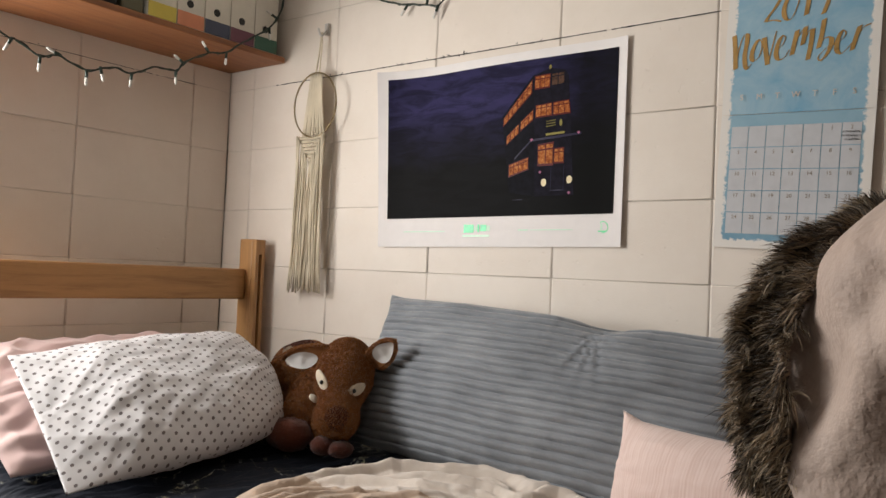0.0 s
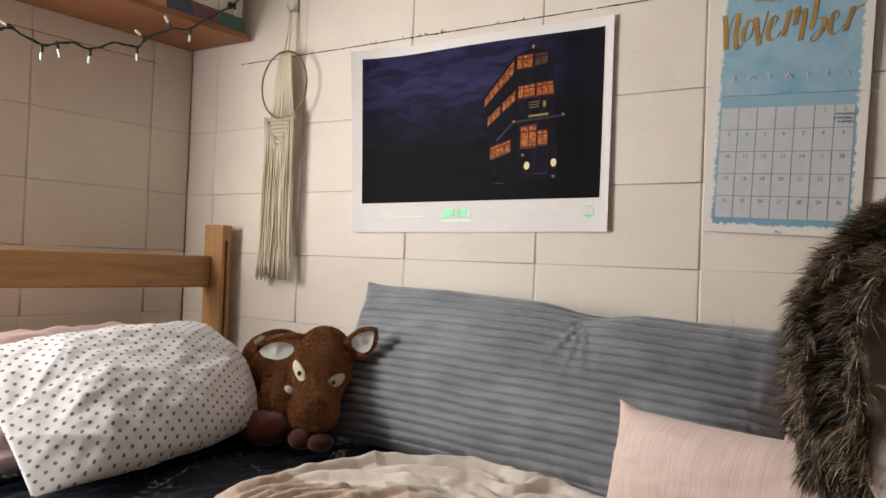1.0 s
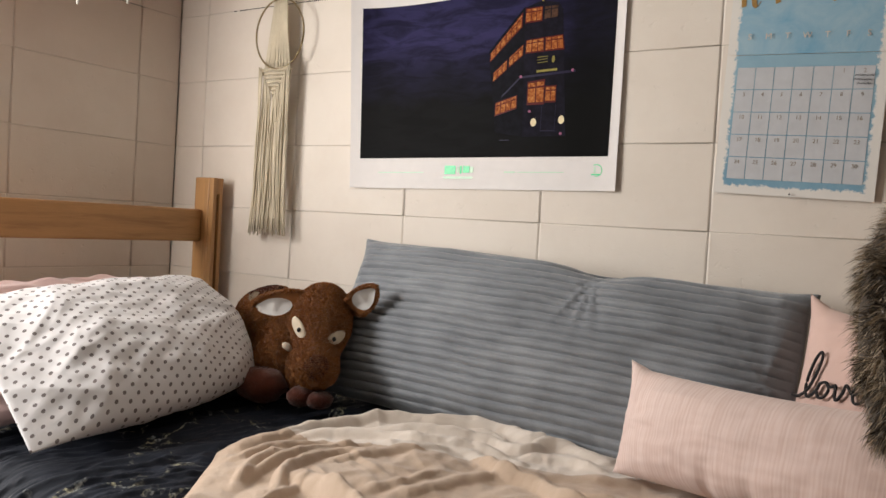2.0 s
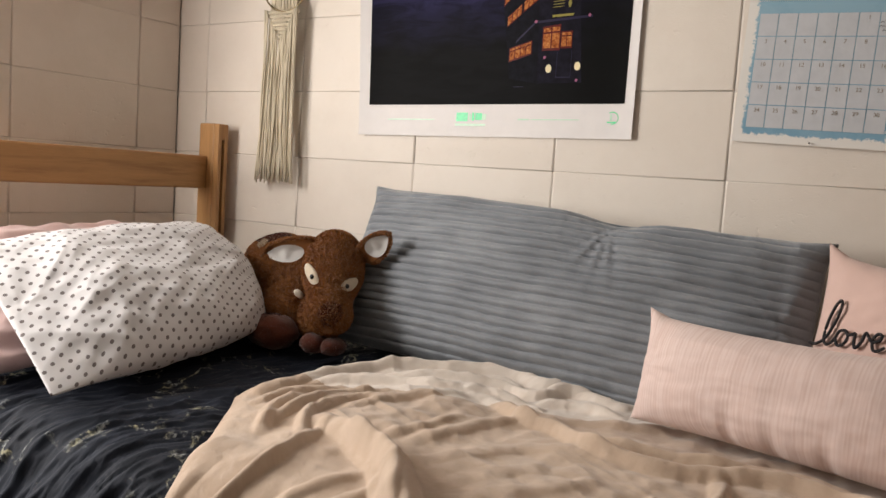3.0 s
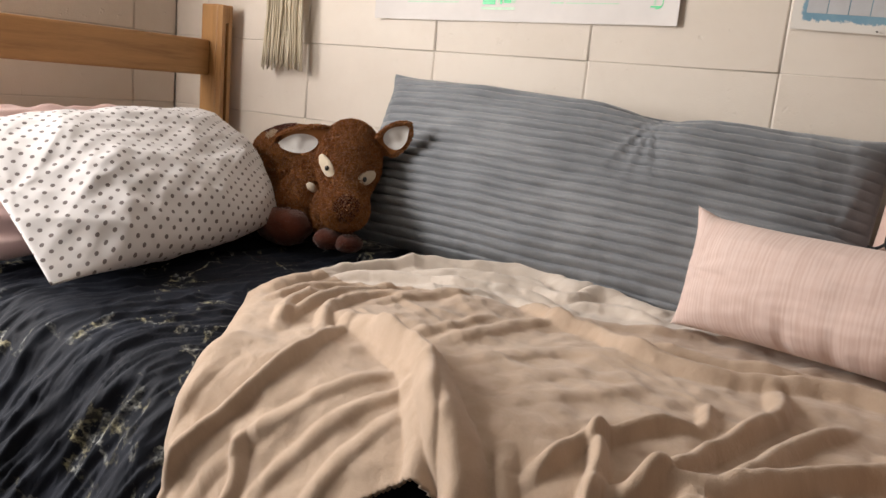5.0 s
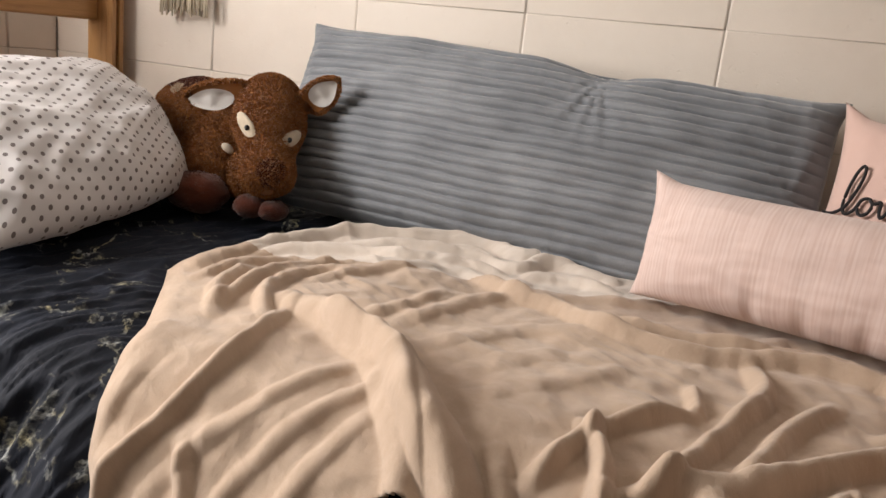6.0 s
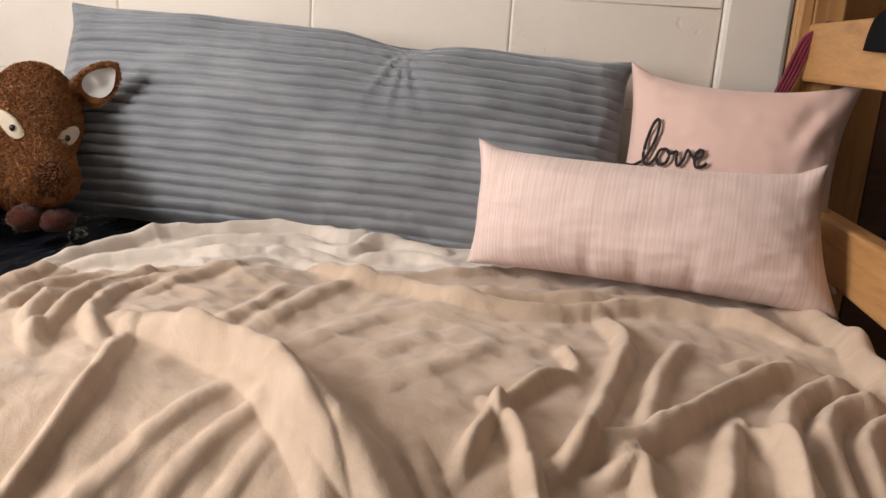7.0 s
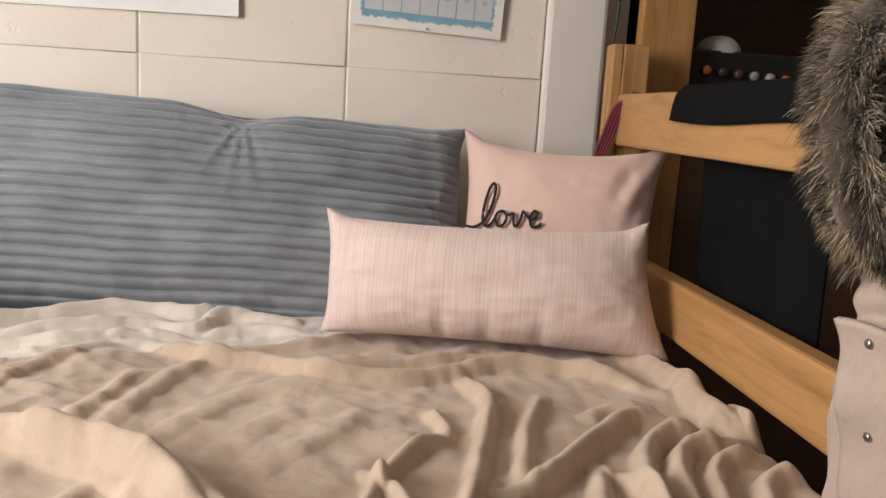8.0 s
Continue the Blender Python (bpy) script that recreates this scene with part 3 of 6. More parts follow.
def spread(lines):
    """For each line of points, the run of the cloth from its middle."""
    out = []
    for line in lines:
        run = [0.0]
        for p, q in zip(line, line[1:]):
            run.append(run[-1] + (q - p).length)
        mid = run[len(run) // 2]
        out.append([r - mid for r in run])
    return out


def frame_from(bl, br, tl):
    """The pose of a pillow from its lower corners and an upper one; also its width and height."""
    bl, br, tl = Vector(bl), Vector(br), Vector(tl)
    x = (br - bl).normalized()
    z = (tl - bl) - x * (tl - bl).dot(x)
    hgt = z.length
    z.normalize()
    y = z.cross(x)
    mid = bl + x * (br - bl).length / 2 + z * hgt / 2
    m = Matrix((x, y, z)).transposed().to_4x4()
    m.translation = mid
    return m, (br - bl).length, hgt


def plush_grey():
    n = Nodes("plush_rib", 0.75, sheen=0.45, specular=0.2)
    uv = n.coords("UV")
    rub = n.noise(uv, 5, 4, 0.55)
    col = n.ramp(rub, ((0.32, (0.215, 0.232, 0.255)), (0.52, (0.27, 0.288, 0.312)), (0.72, (0.35, 0.368, 0.392))))
    nap = n.noise(n.coords("UV", (1, 0.4, 1)), 420, 3)
    n.color(n.mix(n.math("MULTIPLY", nap, 0.4), col, (0.11, 0.115, 0.13)))
    n.bsdf.inputs["Sheen Roughness"].default_value = 0.35
    n.bump(nap, 0.0015, 0.5)
    return n.mat


def linen_stripe(name, base, stripe, pitch):
    """Pale woven stripes up the pillow, on a slubby weave."""
    n = Nodes(name, 0.9, sheen=0.25, specular=0.15)
    uv = n.coords("UV")
    sx = n.node("ShaderNodeSeparateXYZ")
    n.put(sx.inputs[0], uv)
    wob = n.math("MULTIPLY", n.noise(uv, 18, 3), 0.004)
    wave = n.math("SINE", n.math("MULTIPLY", n.math("ADD", sx.outputs[0], wob), 2 * math.pi / pitch))
    slub = n.noise(n.coords("UV", (1, 0.035, 1)), 210, 4, 0.65)
    band = n.math("ADD", n.math("MULTIPLY", wave, 0.07), slub)
    col = n.ramp(band, ((0.36, base), (0.62, stripe)))
    blot = n.ramp(n.noise(uv, 6, 4), ((0.3, (0.93, 0.92, 0.92)), (0.7, (1, 1, 1))))
    n.color(n.mix(0.8, col, blot, "MULTIPLY"))
    n.bump(n.noise(uv, 900, 2), 0.0004, 0.5)
    n.bump(n.noise(uv, 14, 4), 0.003, 0.3)
    return n.mat


def dotted_cotton():
    n = Nodes("dotted_cotton", 0.85, sheen=0.15, specular=0.2)
    uv = n.coords("UV", (1, 1, 1), 0.25)
    masks = []
    for off in (0.0, 0.5):
        cell = n.node("ShaderNodeVectorMath", operation="MULTIPLY_ADD")
        n.put(cell.inputs[0], uv)
        cell.inputs[1].default_value = (1 / 0.0335, 1 / 0.0335, 0)
        cell.inputs[2].default_value = (off, off, 0)
        fr = n.node("ShaderNodeVectorMath", operation="FRACTION")
        n.put(fr.inputs[0], cell.outputs[0])
        away = n.node("ShaderNodeVectorMath", operation="DISTANCE")
        n.put(away.inputs[0], fr.outputs[0])
        away.inputs[1].default_value = (0.5, 0.5, 0)
        masks.append(n.ramp(away.outputs["Value"], ((0.118, (1, 1, 1)), (0.145, (0, 0, 0)))))
    dots = n.mix(1.0, masks[0], masks[1], "ADD")
    white = n.ramp(n.noise(uv, 7, 4), ((0.3, (0.66, 0.64, 0.65)), (0.7, (0.71, 0.695, 0.705))))
    n.color(n.mix(dots, white, (0.17, 0.145, 0.145)))
    n.bump(n.noise(uv, 1500, 2), 0.0003, 0.5)
    n.bump(n.noise(uv, 30, 5), 0.003, 0.45)
    return n.mat


M_GREY = plush_grey()
M_BLUSH = linen_stripe("blush_linen", (0.675, 0.505, 0.455), (0.76, 0.61, 0.565), 0.0062)
M_BLUSH_PLAIN = cloth("blush_cotton", (0.70, 0.49, 0.43), 0.9, weave=1100, vary=0.03, soft=8)
M_PINK = cloth("pink_cotton", (0.74, 0.53, 0.50), 0.85, weave=1100, vary=0.04, soft=8)
M_DOTS = dotted_cotton()
M_INK = plain("black_stitch", (0.012, 0.010, 0.012), 0.8)


def body_pillow():
    m, w, h = frame_from((-1.555, 1.745, 0.775), (-0.478, 1.755, 0.735), (-1.612, 1.905, 1.158))

    def shape(q, a, b, side):
        # a dent where the filling parts, towards the upper edge
        dent = math.exp(-((q.x - 0.115) / 0.07) ** 2) * max(0.0, b) ** 1.5
        q.z -= 0.014 * dent + 0.010 * math.exp(-((q.x - 0.3) / 0.25) ** 2) * max(0, b)
        q.y += 0.018 * dent * (1 if side < 0 else -1)
        nub = math.exp(-((1 - abs(a)) ** 2 * 300 + (1 - b) ** 2 * 40))
        q.x += math.copysign(0.015, a) * nub
        q.z += 0.006 * nub
        z = q.z + 0.004 * noise.noise(Vector((q.x * 5, q.z * 5, 2))) + 0.0008 * noise.noise(Vector((q.x * 22, q.z * 9, 7)))
        puck = crease(q.x * 0.9, q.z * 0.25, 8.0, 16.0, 2) * max(0.0, abs(b) - 0.55) * 0.012
        puck += crease(q.x * 0.2, q.z * 0.9, 18.0, 16.0, 2) * max(0.0, abs(a) - 0.86) * 0.05
        q.y += side * puck * min(1.0, 10 * (1 - max(abs(a), abs(b))))
        rib = abs(math.sin(math.pi * (z + 0.3) / 0.0198)) ** 0.38
        edge = min(1.0, 14 * (1 - max(abs(a), abs(b))))
        wear = 1.0 + 0.18 * noise.noise(Vector((q.x * 6, q.z * 14, 6)))
        q.y += side * (rib - 0.7) * 0.0145 * edge * wear
        if side < 0:
            pull = crease(math.atan2(q.z - 0.16, q.x - 0.12) * 1.0, 0.3, 4.0, 2.4, 2) * math.exp(-((q.x - 0.13) ** 2 + (q.z - 0.13) ** 2) / 0.008)
            q.y -= 0.009 * pull
        return q
    bm = bmesh.new()
    return pillow(bm, m, w, h, 0.18, 190, 220, 0.02, shape, 0.008, 3.0, 3.0, -0.022)


solid("body_pillow", body_pillow(), M_GREY, (-1.03, 1.75, 0.76), "long grey ribbed plush body pillow against the wall", "pillow", smooth=True)


def lumbar_pillow():
    m, w, h = frame_from((-0.738, 1.600, 0.795), (-0.238, 1.470, 0.795), (-0.728, 1.652, 0.956))

    def shape(q, a, b, side):
        # corners stick up like ears, the lower seam is tucked
        ear = max(0.0, abs(a) - 0.86) / 0.14 * max(0.0, b - 0.5) / 0.5
        q.z += 0.010 * ear
        near, far = ((1 - a) / 2) ** 4, ((1 + a) / 2) ** 4
        q.x += far * (0.005 - 0.021 * b) + near * max(0.0, -b) * 0.010
        q.z += far * max(0.0, b) * 0.014
        q.y -= 0.010 * ear
        tuck = sum(math.exp(-((q.x - c) / 0.012) ** 2) for c in (-0.06, 0.01, 0.09)) * max(0.0, -b) ** 3
        q.y += -side * 0.012 * tuck
        return q
    bm = bmesh.new()
    return pillow(bm, m, w, h + 0.012, 0.15, 110, 64, 0.022, shape, 0.0035, 8.0, 2.8, 0.03)


solid("lumbar_pillow", lumbar_pillow(), M_BLUSH, (-0.5, 1.53, 0.79), "small blush-pink striped linen lumbar pillow on the blanket", "pillow", smooth=True)

LOVE_M, LOVE_W, LOVE_H = frame_from((-0.500, 1.745, 0.775), (-0.150, 1.640, 0.775), (-0.510, 1.875, 1.095))


def love_shape(q, a, b, side):
    q.z += 0.012 * max(0, abs(a) - 0.8) / 0.2 * max(0, b)
    q.x -= 0.012 * max(0.0, -a) ** 3 * (1 - b * b)
    # slack folds under the upper far corner
    fold = math.sin(q.x * 95 - q.z * 60) * math.exp(-((a - 0.72) / 0.20) ** 2 - ((b - 0.45) / 0.30) ** 2)
    q.y += side * 0.007 * fold * (1 - max(abs(a), abs(b)) ** 8)
    return q


love = thing("throw_pillow", (-0.32, 1.72, 0.78), "blush-pink throw pillow lettered love in black", "pillow")
part("cover", pillow(bmesh.new(), LOVE_M, LOVE_W, LOVE_H, 0.15, 90, 80, 0.12, love_shape, 0.0030, 12.0, 2.6, 0.07), M_BLUSH_PLAIN, love, smooth=True)

m, w, h = frame_from((-1.525, 1.005, 0.782), (-1.600, 1.590, 0.800), (-1.925, 0.930, 0.990))


def dot_shape(q, a, b, side):
    # slack and flat at its open end, full at the other; soft folds run down from the upper corner
    full = min(1.0, (1 + a) / 0.75)
    full = full * full * (3 - 2 * full)
    q.y *= 0.30 + 0.70 * full
    q.x += ((a + 1) / 2) ** 2 * (0.189 + 0.100 * b - 0.0640 * b * b)
    q.x += 0.125 * (1 - a) / 2 * (b + 1) / 2
    q.z += 0.03 * max(0, a) ** 2 * max(0, -b)
    q.y += side * 0.03 * ((a + 1) / 2) ** 2 * (1 - a ** 4) * (1 - b ** 4)
    rim = 1 - max(abs(a), abs(b)) ** 6
    sag = crease(q.x * 0.8 + q.z * 0.9, q.z * 0.25 - q.x * 0.2, 5.0, 4.0, 3)
    q.y += side * 0.014 * (sag - 0.35) * rim
    drag = crease(q.x * 0.35 + q.z * 0.25, q.z * 0.9 - q.x * 0.55, 15.0, 9.0, 2)
    q.y += side * 0.011 * drag * rim * max(0.0, 0.4 + noise.noise(Vector((q.x * 5, q.z * 5, 9.0))))
    return q


bm = pillow(bmesh.new(), m, w, h, 0.140, 130, 110, 0.02, dot_shape, 0.008, 21.0, 2.6, 0.0)
solid("dotted_pillow", bm, M_DOTS, (-1.7, 1.3, 0.78), "white cotton bed pillow with small brown dots", "pillow", smooth=True)

m, w, h = frame_from((-1.735, 1.000, 0.775), (-1.80, 1.74, 0.785), (-2.10, 0.975, 0.995))
bm = pillow(bmesh.new(), m, w, h, 0.13, 90, 80, 0.02, None, 0.016, 31.0, 2.8, 0.0)
solid("bed_pillow", bm, M_PINK, (-2.0, 1.3, 0.77), "soft pink bed pillow leaning on the headboard", "pillow", smooth=True)


# ---- lettering ----
def letters(bm, text, size, m, mat=0, shear=0.0, bold=0.0, align="CENTER"):
    """Adds flat letters of the built-in font to bm, laid by m (letters run along x, up along y)."""
    cu = bpy.data.curves.new("letters", "FONT")
    cu.body, cu.size, cu.shear, cu.offset, cu.align_x = text, size, shear, bold, align
    cu.resolution_u = 3
    ob = bpy.data.objects.new("letters", cu)
    me = bpy.data.meshes.new_from_object(ob)
    me.transform(m)
    before = len(bm.faces)
    bm.from_mesh(me)
    bm.faces.ensure_lookup_table()
    for f in bm.faces[before:]:
        f.material_index = mat
    bpy.data.objects.remove(ob)
    bpy.data.curves.remove(cu)
    bpy.data.meshes.remove(me)


# "love", sewn in black cord over the front of the throw pillow
def love_lettering():
    bm = bmesh.new()
    strokes = (
        ((-0.02, 0.02), (0.06, 0.0), (0.14, 0.01), (0.24, 0.08), (0.32, 0.25), (0.36, 0.45), (0.33, 0.55), (0.27, 0.48), (0.22, 0.28), (0.21, 0.1),
         (0.26, 0.0), (0.34, 0.03), (0.40, 0.12)),
        ((0.50, 0.19), (0.42, 0.17), (0.39, 0.08), (0.44, 0.0), (0.52, 0.03), (0.55, 0.12), (0.50, 0.19), (0.56, 0.14), (0.64, 0.17)),
        ((0.64, 0.17), (0.65, 0.05), (0.68, 0.0), (0.74, 0.08), (0.77, 0.19), (0.82, 0.14), (0.86, 0.10)),
        ((0.86, 0.09), (0.95, 0.12), (0.97, 0.18), (0.92, 0.20), (0.87, 0.12), (0.90, 0.01), (0.97, 0.01), (1.03, 0.06)),
    )
    back = LOVE_M.inverted()
    for s in strokes:
        line = curve_through([(x, y, 0) for x, y in s], 6)
        pts = []
        for p in line:
            lx, lz = -LOVE_W * 0.45 + p.x * 0.128, -0.012 + p.y * 0.145
            a, b = lx / (LOVE_W / 2), lz / (LOVE_H / 2)
            fat = max(0.0, 1 - abs(a) ** 2.6) ** 0.55 * max(0.0, 1 - abs(b) ** 2.6) ** 0.55
            pts.append(LOVE_M @ Vector((lx, -0.075 * fat - 0.0075, lz)))
        tube(bm, pts, 0.0026, 6)
    return bm


part("lettering", love_lettering(), M_INK, love, "black stitched script reading love", smooth=True)


# ---- plush calf ----
def fur_material(name, dark, base, light, rough=0.9, mixin=0.5):
    n = Nodes(name, rough, sheen=0.4, specular=0.15)
    isle = n.node("ShaderNodeNewGeometry").outputs["Random Per Island"]
    patch = n.noise(n.coords(), 45, 4)
    v = n.math("ADD", n.math("MULTIPLY", isle, mixin), n.math("MULTIPLY", patch, 1 - mixin))
    n.color(n.ramp(v, ((0.25, dark), (0.5, base), (0.75, light))))
    n.bump(patch, 0.004, 0.5)
    return n.mat


def hairs(bm, spots, length, width, droop, mat, curl=0.5, segs=2):
    """Short tapered tufts standing on (place, normal) spots."""
    for p, nrm in spots:
        side = nrm.cross(Vector((random.uniform(-1, 1), random.uniform(-1, 1), random.uniform(-1, 1)))).normalized()
        lean = (nrm + side.cross(nrm) * random.uniform(-curl, curl) + Vector((0, 0, -droop)) + side * random.uniform(-curl, curl)).normalized()
        ln = length * random.uniform(0.6, 1.3)
        mid = p + nrm * ln * 0.45 + lean * ln * 0.2
        tip = mid + lean * ln * 0.55
        a, b = bm.verts.new(p - side * width), bm.verts.new(p + side * width)
        c, d = bm.verts.new(mid - side * width * 0.7), bm.verts.new(mid + side * width * 0.7)
        e = bm.verts.new(tip)
        for q in ((a, b, d, c), (c, d, e)):
            f = bm.faces.new(q)
            f.material_index, f.smooth = mat, True


def over_faces(bm, faces, per_metre2):
    """Random spots with normals, spread evenly over faces."""
    out = []
    for f in faces:
        want = f.calc_area() * per_metre2
        for _ in range(int(want) + (random.random() < want % 1)):
            vs = [v.co for v in f.verts]
            s, t = random.random(), random.random()
            p = vs[0].lerp(vs[1], s).lerp(vs[-1].lerp(vs[2], s) if len(vs) == 4 else vs[2], t)
            out.append((p, f.normal.copy()))
    return out


def plush_toy():
    bm = bmesh.new()
    turn = lambda x=0, y=0, z=0: pose(0, 0, 0, x, y, z).to_3x3()
    # head: one long form from crown to a blunt muzzle
    crown, tip = Vector((-1.546, 1.757, 1.018)), Vector((-1.432, 1.596, 0.832))
    axis, ahead, across = tip - crown, Vector((0.42, -0.907, 0)), Vector((0.907, 0.42, 0))
    front = (ahead - axis * ahead.dot(axis) / axis.length_squared).normalized()
    stops = ((0.0, 0.012), (0.03, 0.036), (0.08, 0.051), (0.16, 0.063), (0.28, 0.070), (0.44, 0.071), (0.57, 0.061), (0.67, 0.050), (0.76, 0.049), (0.86, 0.053), (0.94, 0.046), (0.98, 0.030), (1.0, 0.012))

    def girth(t):
        for (t0, r0), (t1, r1) in zip(stops, stops[1:]):
            if t <= t1:
                f = (t - t0) / (t1 - t0)
                return r0 + (r1 - r0) * f
        return stops[-1][1]

    def on_head(t, angle, out=0.0):
        n = front * math.cos(radians(angle)) + across * math.sin(radians(angle))
        return crown + axis * t + front * 0.010 * math.sin(math.pi * t) + n * (girth(t) + out), n

    def place_of(p):
        """The run along the head and the angle round it, of a point on its skin."""
        t = (p - crown).dot(axis) / axis.length_squared
        q = p - crown - axis * t - front * 0.010 * math.sin(math.pi * t)
        return t, math.degrees(math.atan2(q.dot(across), q.dot(front)))

    EYES = ((0.585, -33, 0.100, 20, 9), (0.600, 62, 0.090, 19, -12))

    def in_eye(t, angle, grow=1.0):
        for t0, a0, dt, da, lean in EYES:
            u, v = (t - t0) / dt, (angle - a0 - lean * (t - t0) / dt) / da
            if u * u + (v * (1.25 - 0.35 * u)) ** 2 < grow:
                return True
        return False

    tube(bm, [crown + axis * (k / 48) + front * 0.010 * math.sin(math.pi * k / 48) for k in range(49)], 1.0, 56, girth)
    head = list(bm.faces)
    for f in head:
        t, angle = place_of(f.calc_center_median())
        if t > 0.80 and -22 < angle < 62 and t > 0.95 - 0.11 * math.cos(radians((angle - 20) * 2.1)):
            f.material_index = 3
    for c, r, t in (((-1.690, 1.800, 0.850), (0.105, 0.090, 0.098), turn()), ((-1.805, 1.845, 0.908), (0.120, 0.100, 0.098), turn(0, 0, -10)),
                    ((-1.632, 1.695, 0.848), (0.066, 0.060, 0.066), turn(0, 10, 0)), ((-1.530, 1.690, 0.840), (0.055, 0.055, 0.06), turn())):
        add_ball(bm, c, r, t, 40, 28, 0, 0.08, 14)
    furred = list(bm.faces)

    def ear(base, end, facing, half, drop):
        """A flap of two skins, cupped, with a satin patch sewn into its inner face."""
        base, end, facing = Vector(base), Vector(end), Vector(facing)
        run = end - base
        n = (facing - run * facing.dot(run) / run.length_squared).normalized()
        s = n.cross(run).normalized()

        def leaf(u):
            return half * (0.42 * (1 - u) + math.sqrt(max(0.0, 1 - ((u - 0.54) / 0.46) ** 2)) if u > 0.08 else 0.45)

        def skin(side, u, a, out=0.0):
            thick = 0.009 * math.sqrt(max(0.0, 1 - a * a)) * min(1.0, 6 * (1.02 - u))
            return base + run * u + s * (a * leaf(u)) + n * (side * thick + 0.014 * a * a + 0.006 * math.sin(u * 5) + out)
        start = len(bm.faces)
        sheet(bm, 16, 14, lambda u, v: skin(-1, u, 1 - 2 * v))
        sheet(bm, 16, 14, lambda u, v: skin(1, u, 2 * v - 1))
        bm.faces.ensure_lookup_table()
        made = [f for k, f in enumerate(bm.faces[start:]) if k < 224 or not (1 < (k - 224) // 16 < 12 and 2 < (k - 224) % 16 < 14)]

        def satin(u, v):
            a, q = (2 * v - 1) * 0.76 * math.sqrt(max(0.0, 1 - ((u - 0.52) / 0.53) ** 2)), 0.30 + 0.63 * u
            fold = 0.0026 * math.exp(-((q - 0.42) / 0.10) ** 2 - ((a + 0.15) / 0.30) ** 2) - 0.004 * math.exp(-((q - 0.62) / 0.08) ** 2 - ((a - 0.1) / 0.4) ** 2)
            return skin(1, q, a, 0.0045 - fold) + Vector((0, 0, -drop))
        sheet(bm, 18, 14, satin, None, 4)
        return made
    furred += ear((-1.535, 1.690, 1.016), (-1.662, 1.624, 0.984), (0.50, -0.80, -0.22), 0.025, 0.008)
    furred += ear((-1.452, 1.738, 0.990), (-1.372, 1.726, 1.050), (0.66, -0.74, 0.02), 0.027, 0.0)
    bm.normal_update()
    spots, dark, pale = [], [], []
    for p, n in over_faces(bm, furred, 330000):
        t, angle = place_of(p)
        near_head = 0 < t < 1 and (p - on_head(t, angle)[0]).length < 0.004
        if near_head and in_eye(t, angle, 1.12):
            continue
        if near_head and t > 0.80 and t > 0.95 - 0.11 * math.cos(radians((angle - 20) * 2.1)) and -22 < angle < 62:
            dark.append((p, n))
        elif (p - Vector((-1.822, 1.775, 0.990))).length < 0.020:
            pale.append((p, n))
        elif p.z > 0.983 and -1.95 < p.x < -1.74 and p.y < 1.86:
            dark.append((p, n))
        else:
            spots.append((p, n))
    hairs(bm, spots, 0.0036, 0.0012, 0.3, 0, 1.1)
    hairs(bm, dark, 0.0030, 0.0012, 0.3, 3, 1.2)
    hairs(bm, pale, 0.0050, 0.0010, 0.3, 1, 1.0)
    # felt round the eyes, lying on the head
    for t0, a0, dt, da, lean in EYES:
        def felt(u, v):
            r, a = math.sqrt(u), 2 * math.pi * v
            du = r * math.sin(a)
            return on_head(t0 + dt * du, a0 + lean * du + da * r * math.cos(a) / (1.25 - 0.35 * du), 0.0068 - 0.005 * r ** 6)[0]
        sheet(bm, 8, 28, felt, None, 1)
        q, n = on_head(t0 + 0.045, a0 + (6 if a0 < 0 else -8), 0.0075)
        add_ball(bm, q, (0.0050, 0.0044, 0.0056), None, 14, 10, 2)
    add_ball(bm, (-1.586, 1.668, 0.888), (0.014, 0.006, 0.009), turn(0, 40, 30), 16, 10, 1, 0.1)
    # hooves
    for c, r in (((-1.616, 1.618, 0.800), (0.064, 0.056, 0.042)), ((-1.478, 1.606, 0.796), (0.032, 0.032, 0.023)), ((-1.432, 1.618, 0.793), (0.028, 0.032, 0.020))):
        made = add_ball(bm, c, r, None, 26, 16, 3, 0.12)
        faces = list({f for v in made for f in v.link_faces})
        for f in faces:
            f.normal_update()
        hairs(bm, over_faces(bm, faces, 120000), 0.0016, 0.0008, 0.2, 3, 0.9)
    return bm


M_CALF = fur_material("calf_plush", (0.225, 0.085, 0.019), (0.285, 0.108, 0.025), (0.345, 0.137, 0.034), 0.95, 0.2)
M_CREAM = fur_material("cream_plush", (0.46, 0.38, 0.28), (0.58, 0.50, 0.39), (0.65, 0.57, 0.46))
M_HOOF = fur_material("hoof_plush", (0.060, 0.013, 0.006), (0.088, 0.020, 0.009), (0.115, 0.028, 0.013), 0.95)
M_SATIN = cloth("ear_satin", (0.60, 0.58, 0.56), 0.6, weave=1200, vary=0.05)
M_EYE = plain("glass_eye", (0.008, 0.006, 0.006), 0.3)
solid("plush_toy", plush_toy(), [M_CALF, M_CREAM, M_EYE, M_HOOF, M_SATIN], (-1.55, 1.68, 0.77),
      "brown curly plush calf lying beside the grey pillow", "soft toy")


# ---- macrame hanging ----
M_CORD = cloth("cotton_cord", (0.68, 0.60, 0.46), 0.9, weave=500, vary=0.15)
M_RING = plain("brass_ring", (0.25, 0.19, 0.10), 0.35, 0.8)
M_HOOK = plain("clear_hook", (0.55, 0.53, 0.5), 0.3)
MX, MY = -1.950, 1.972

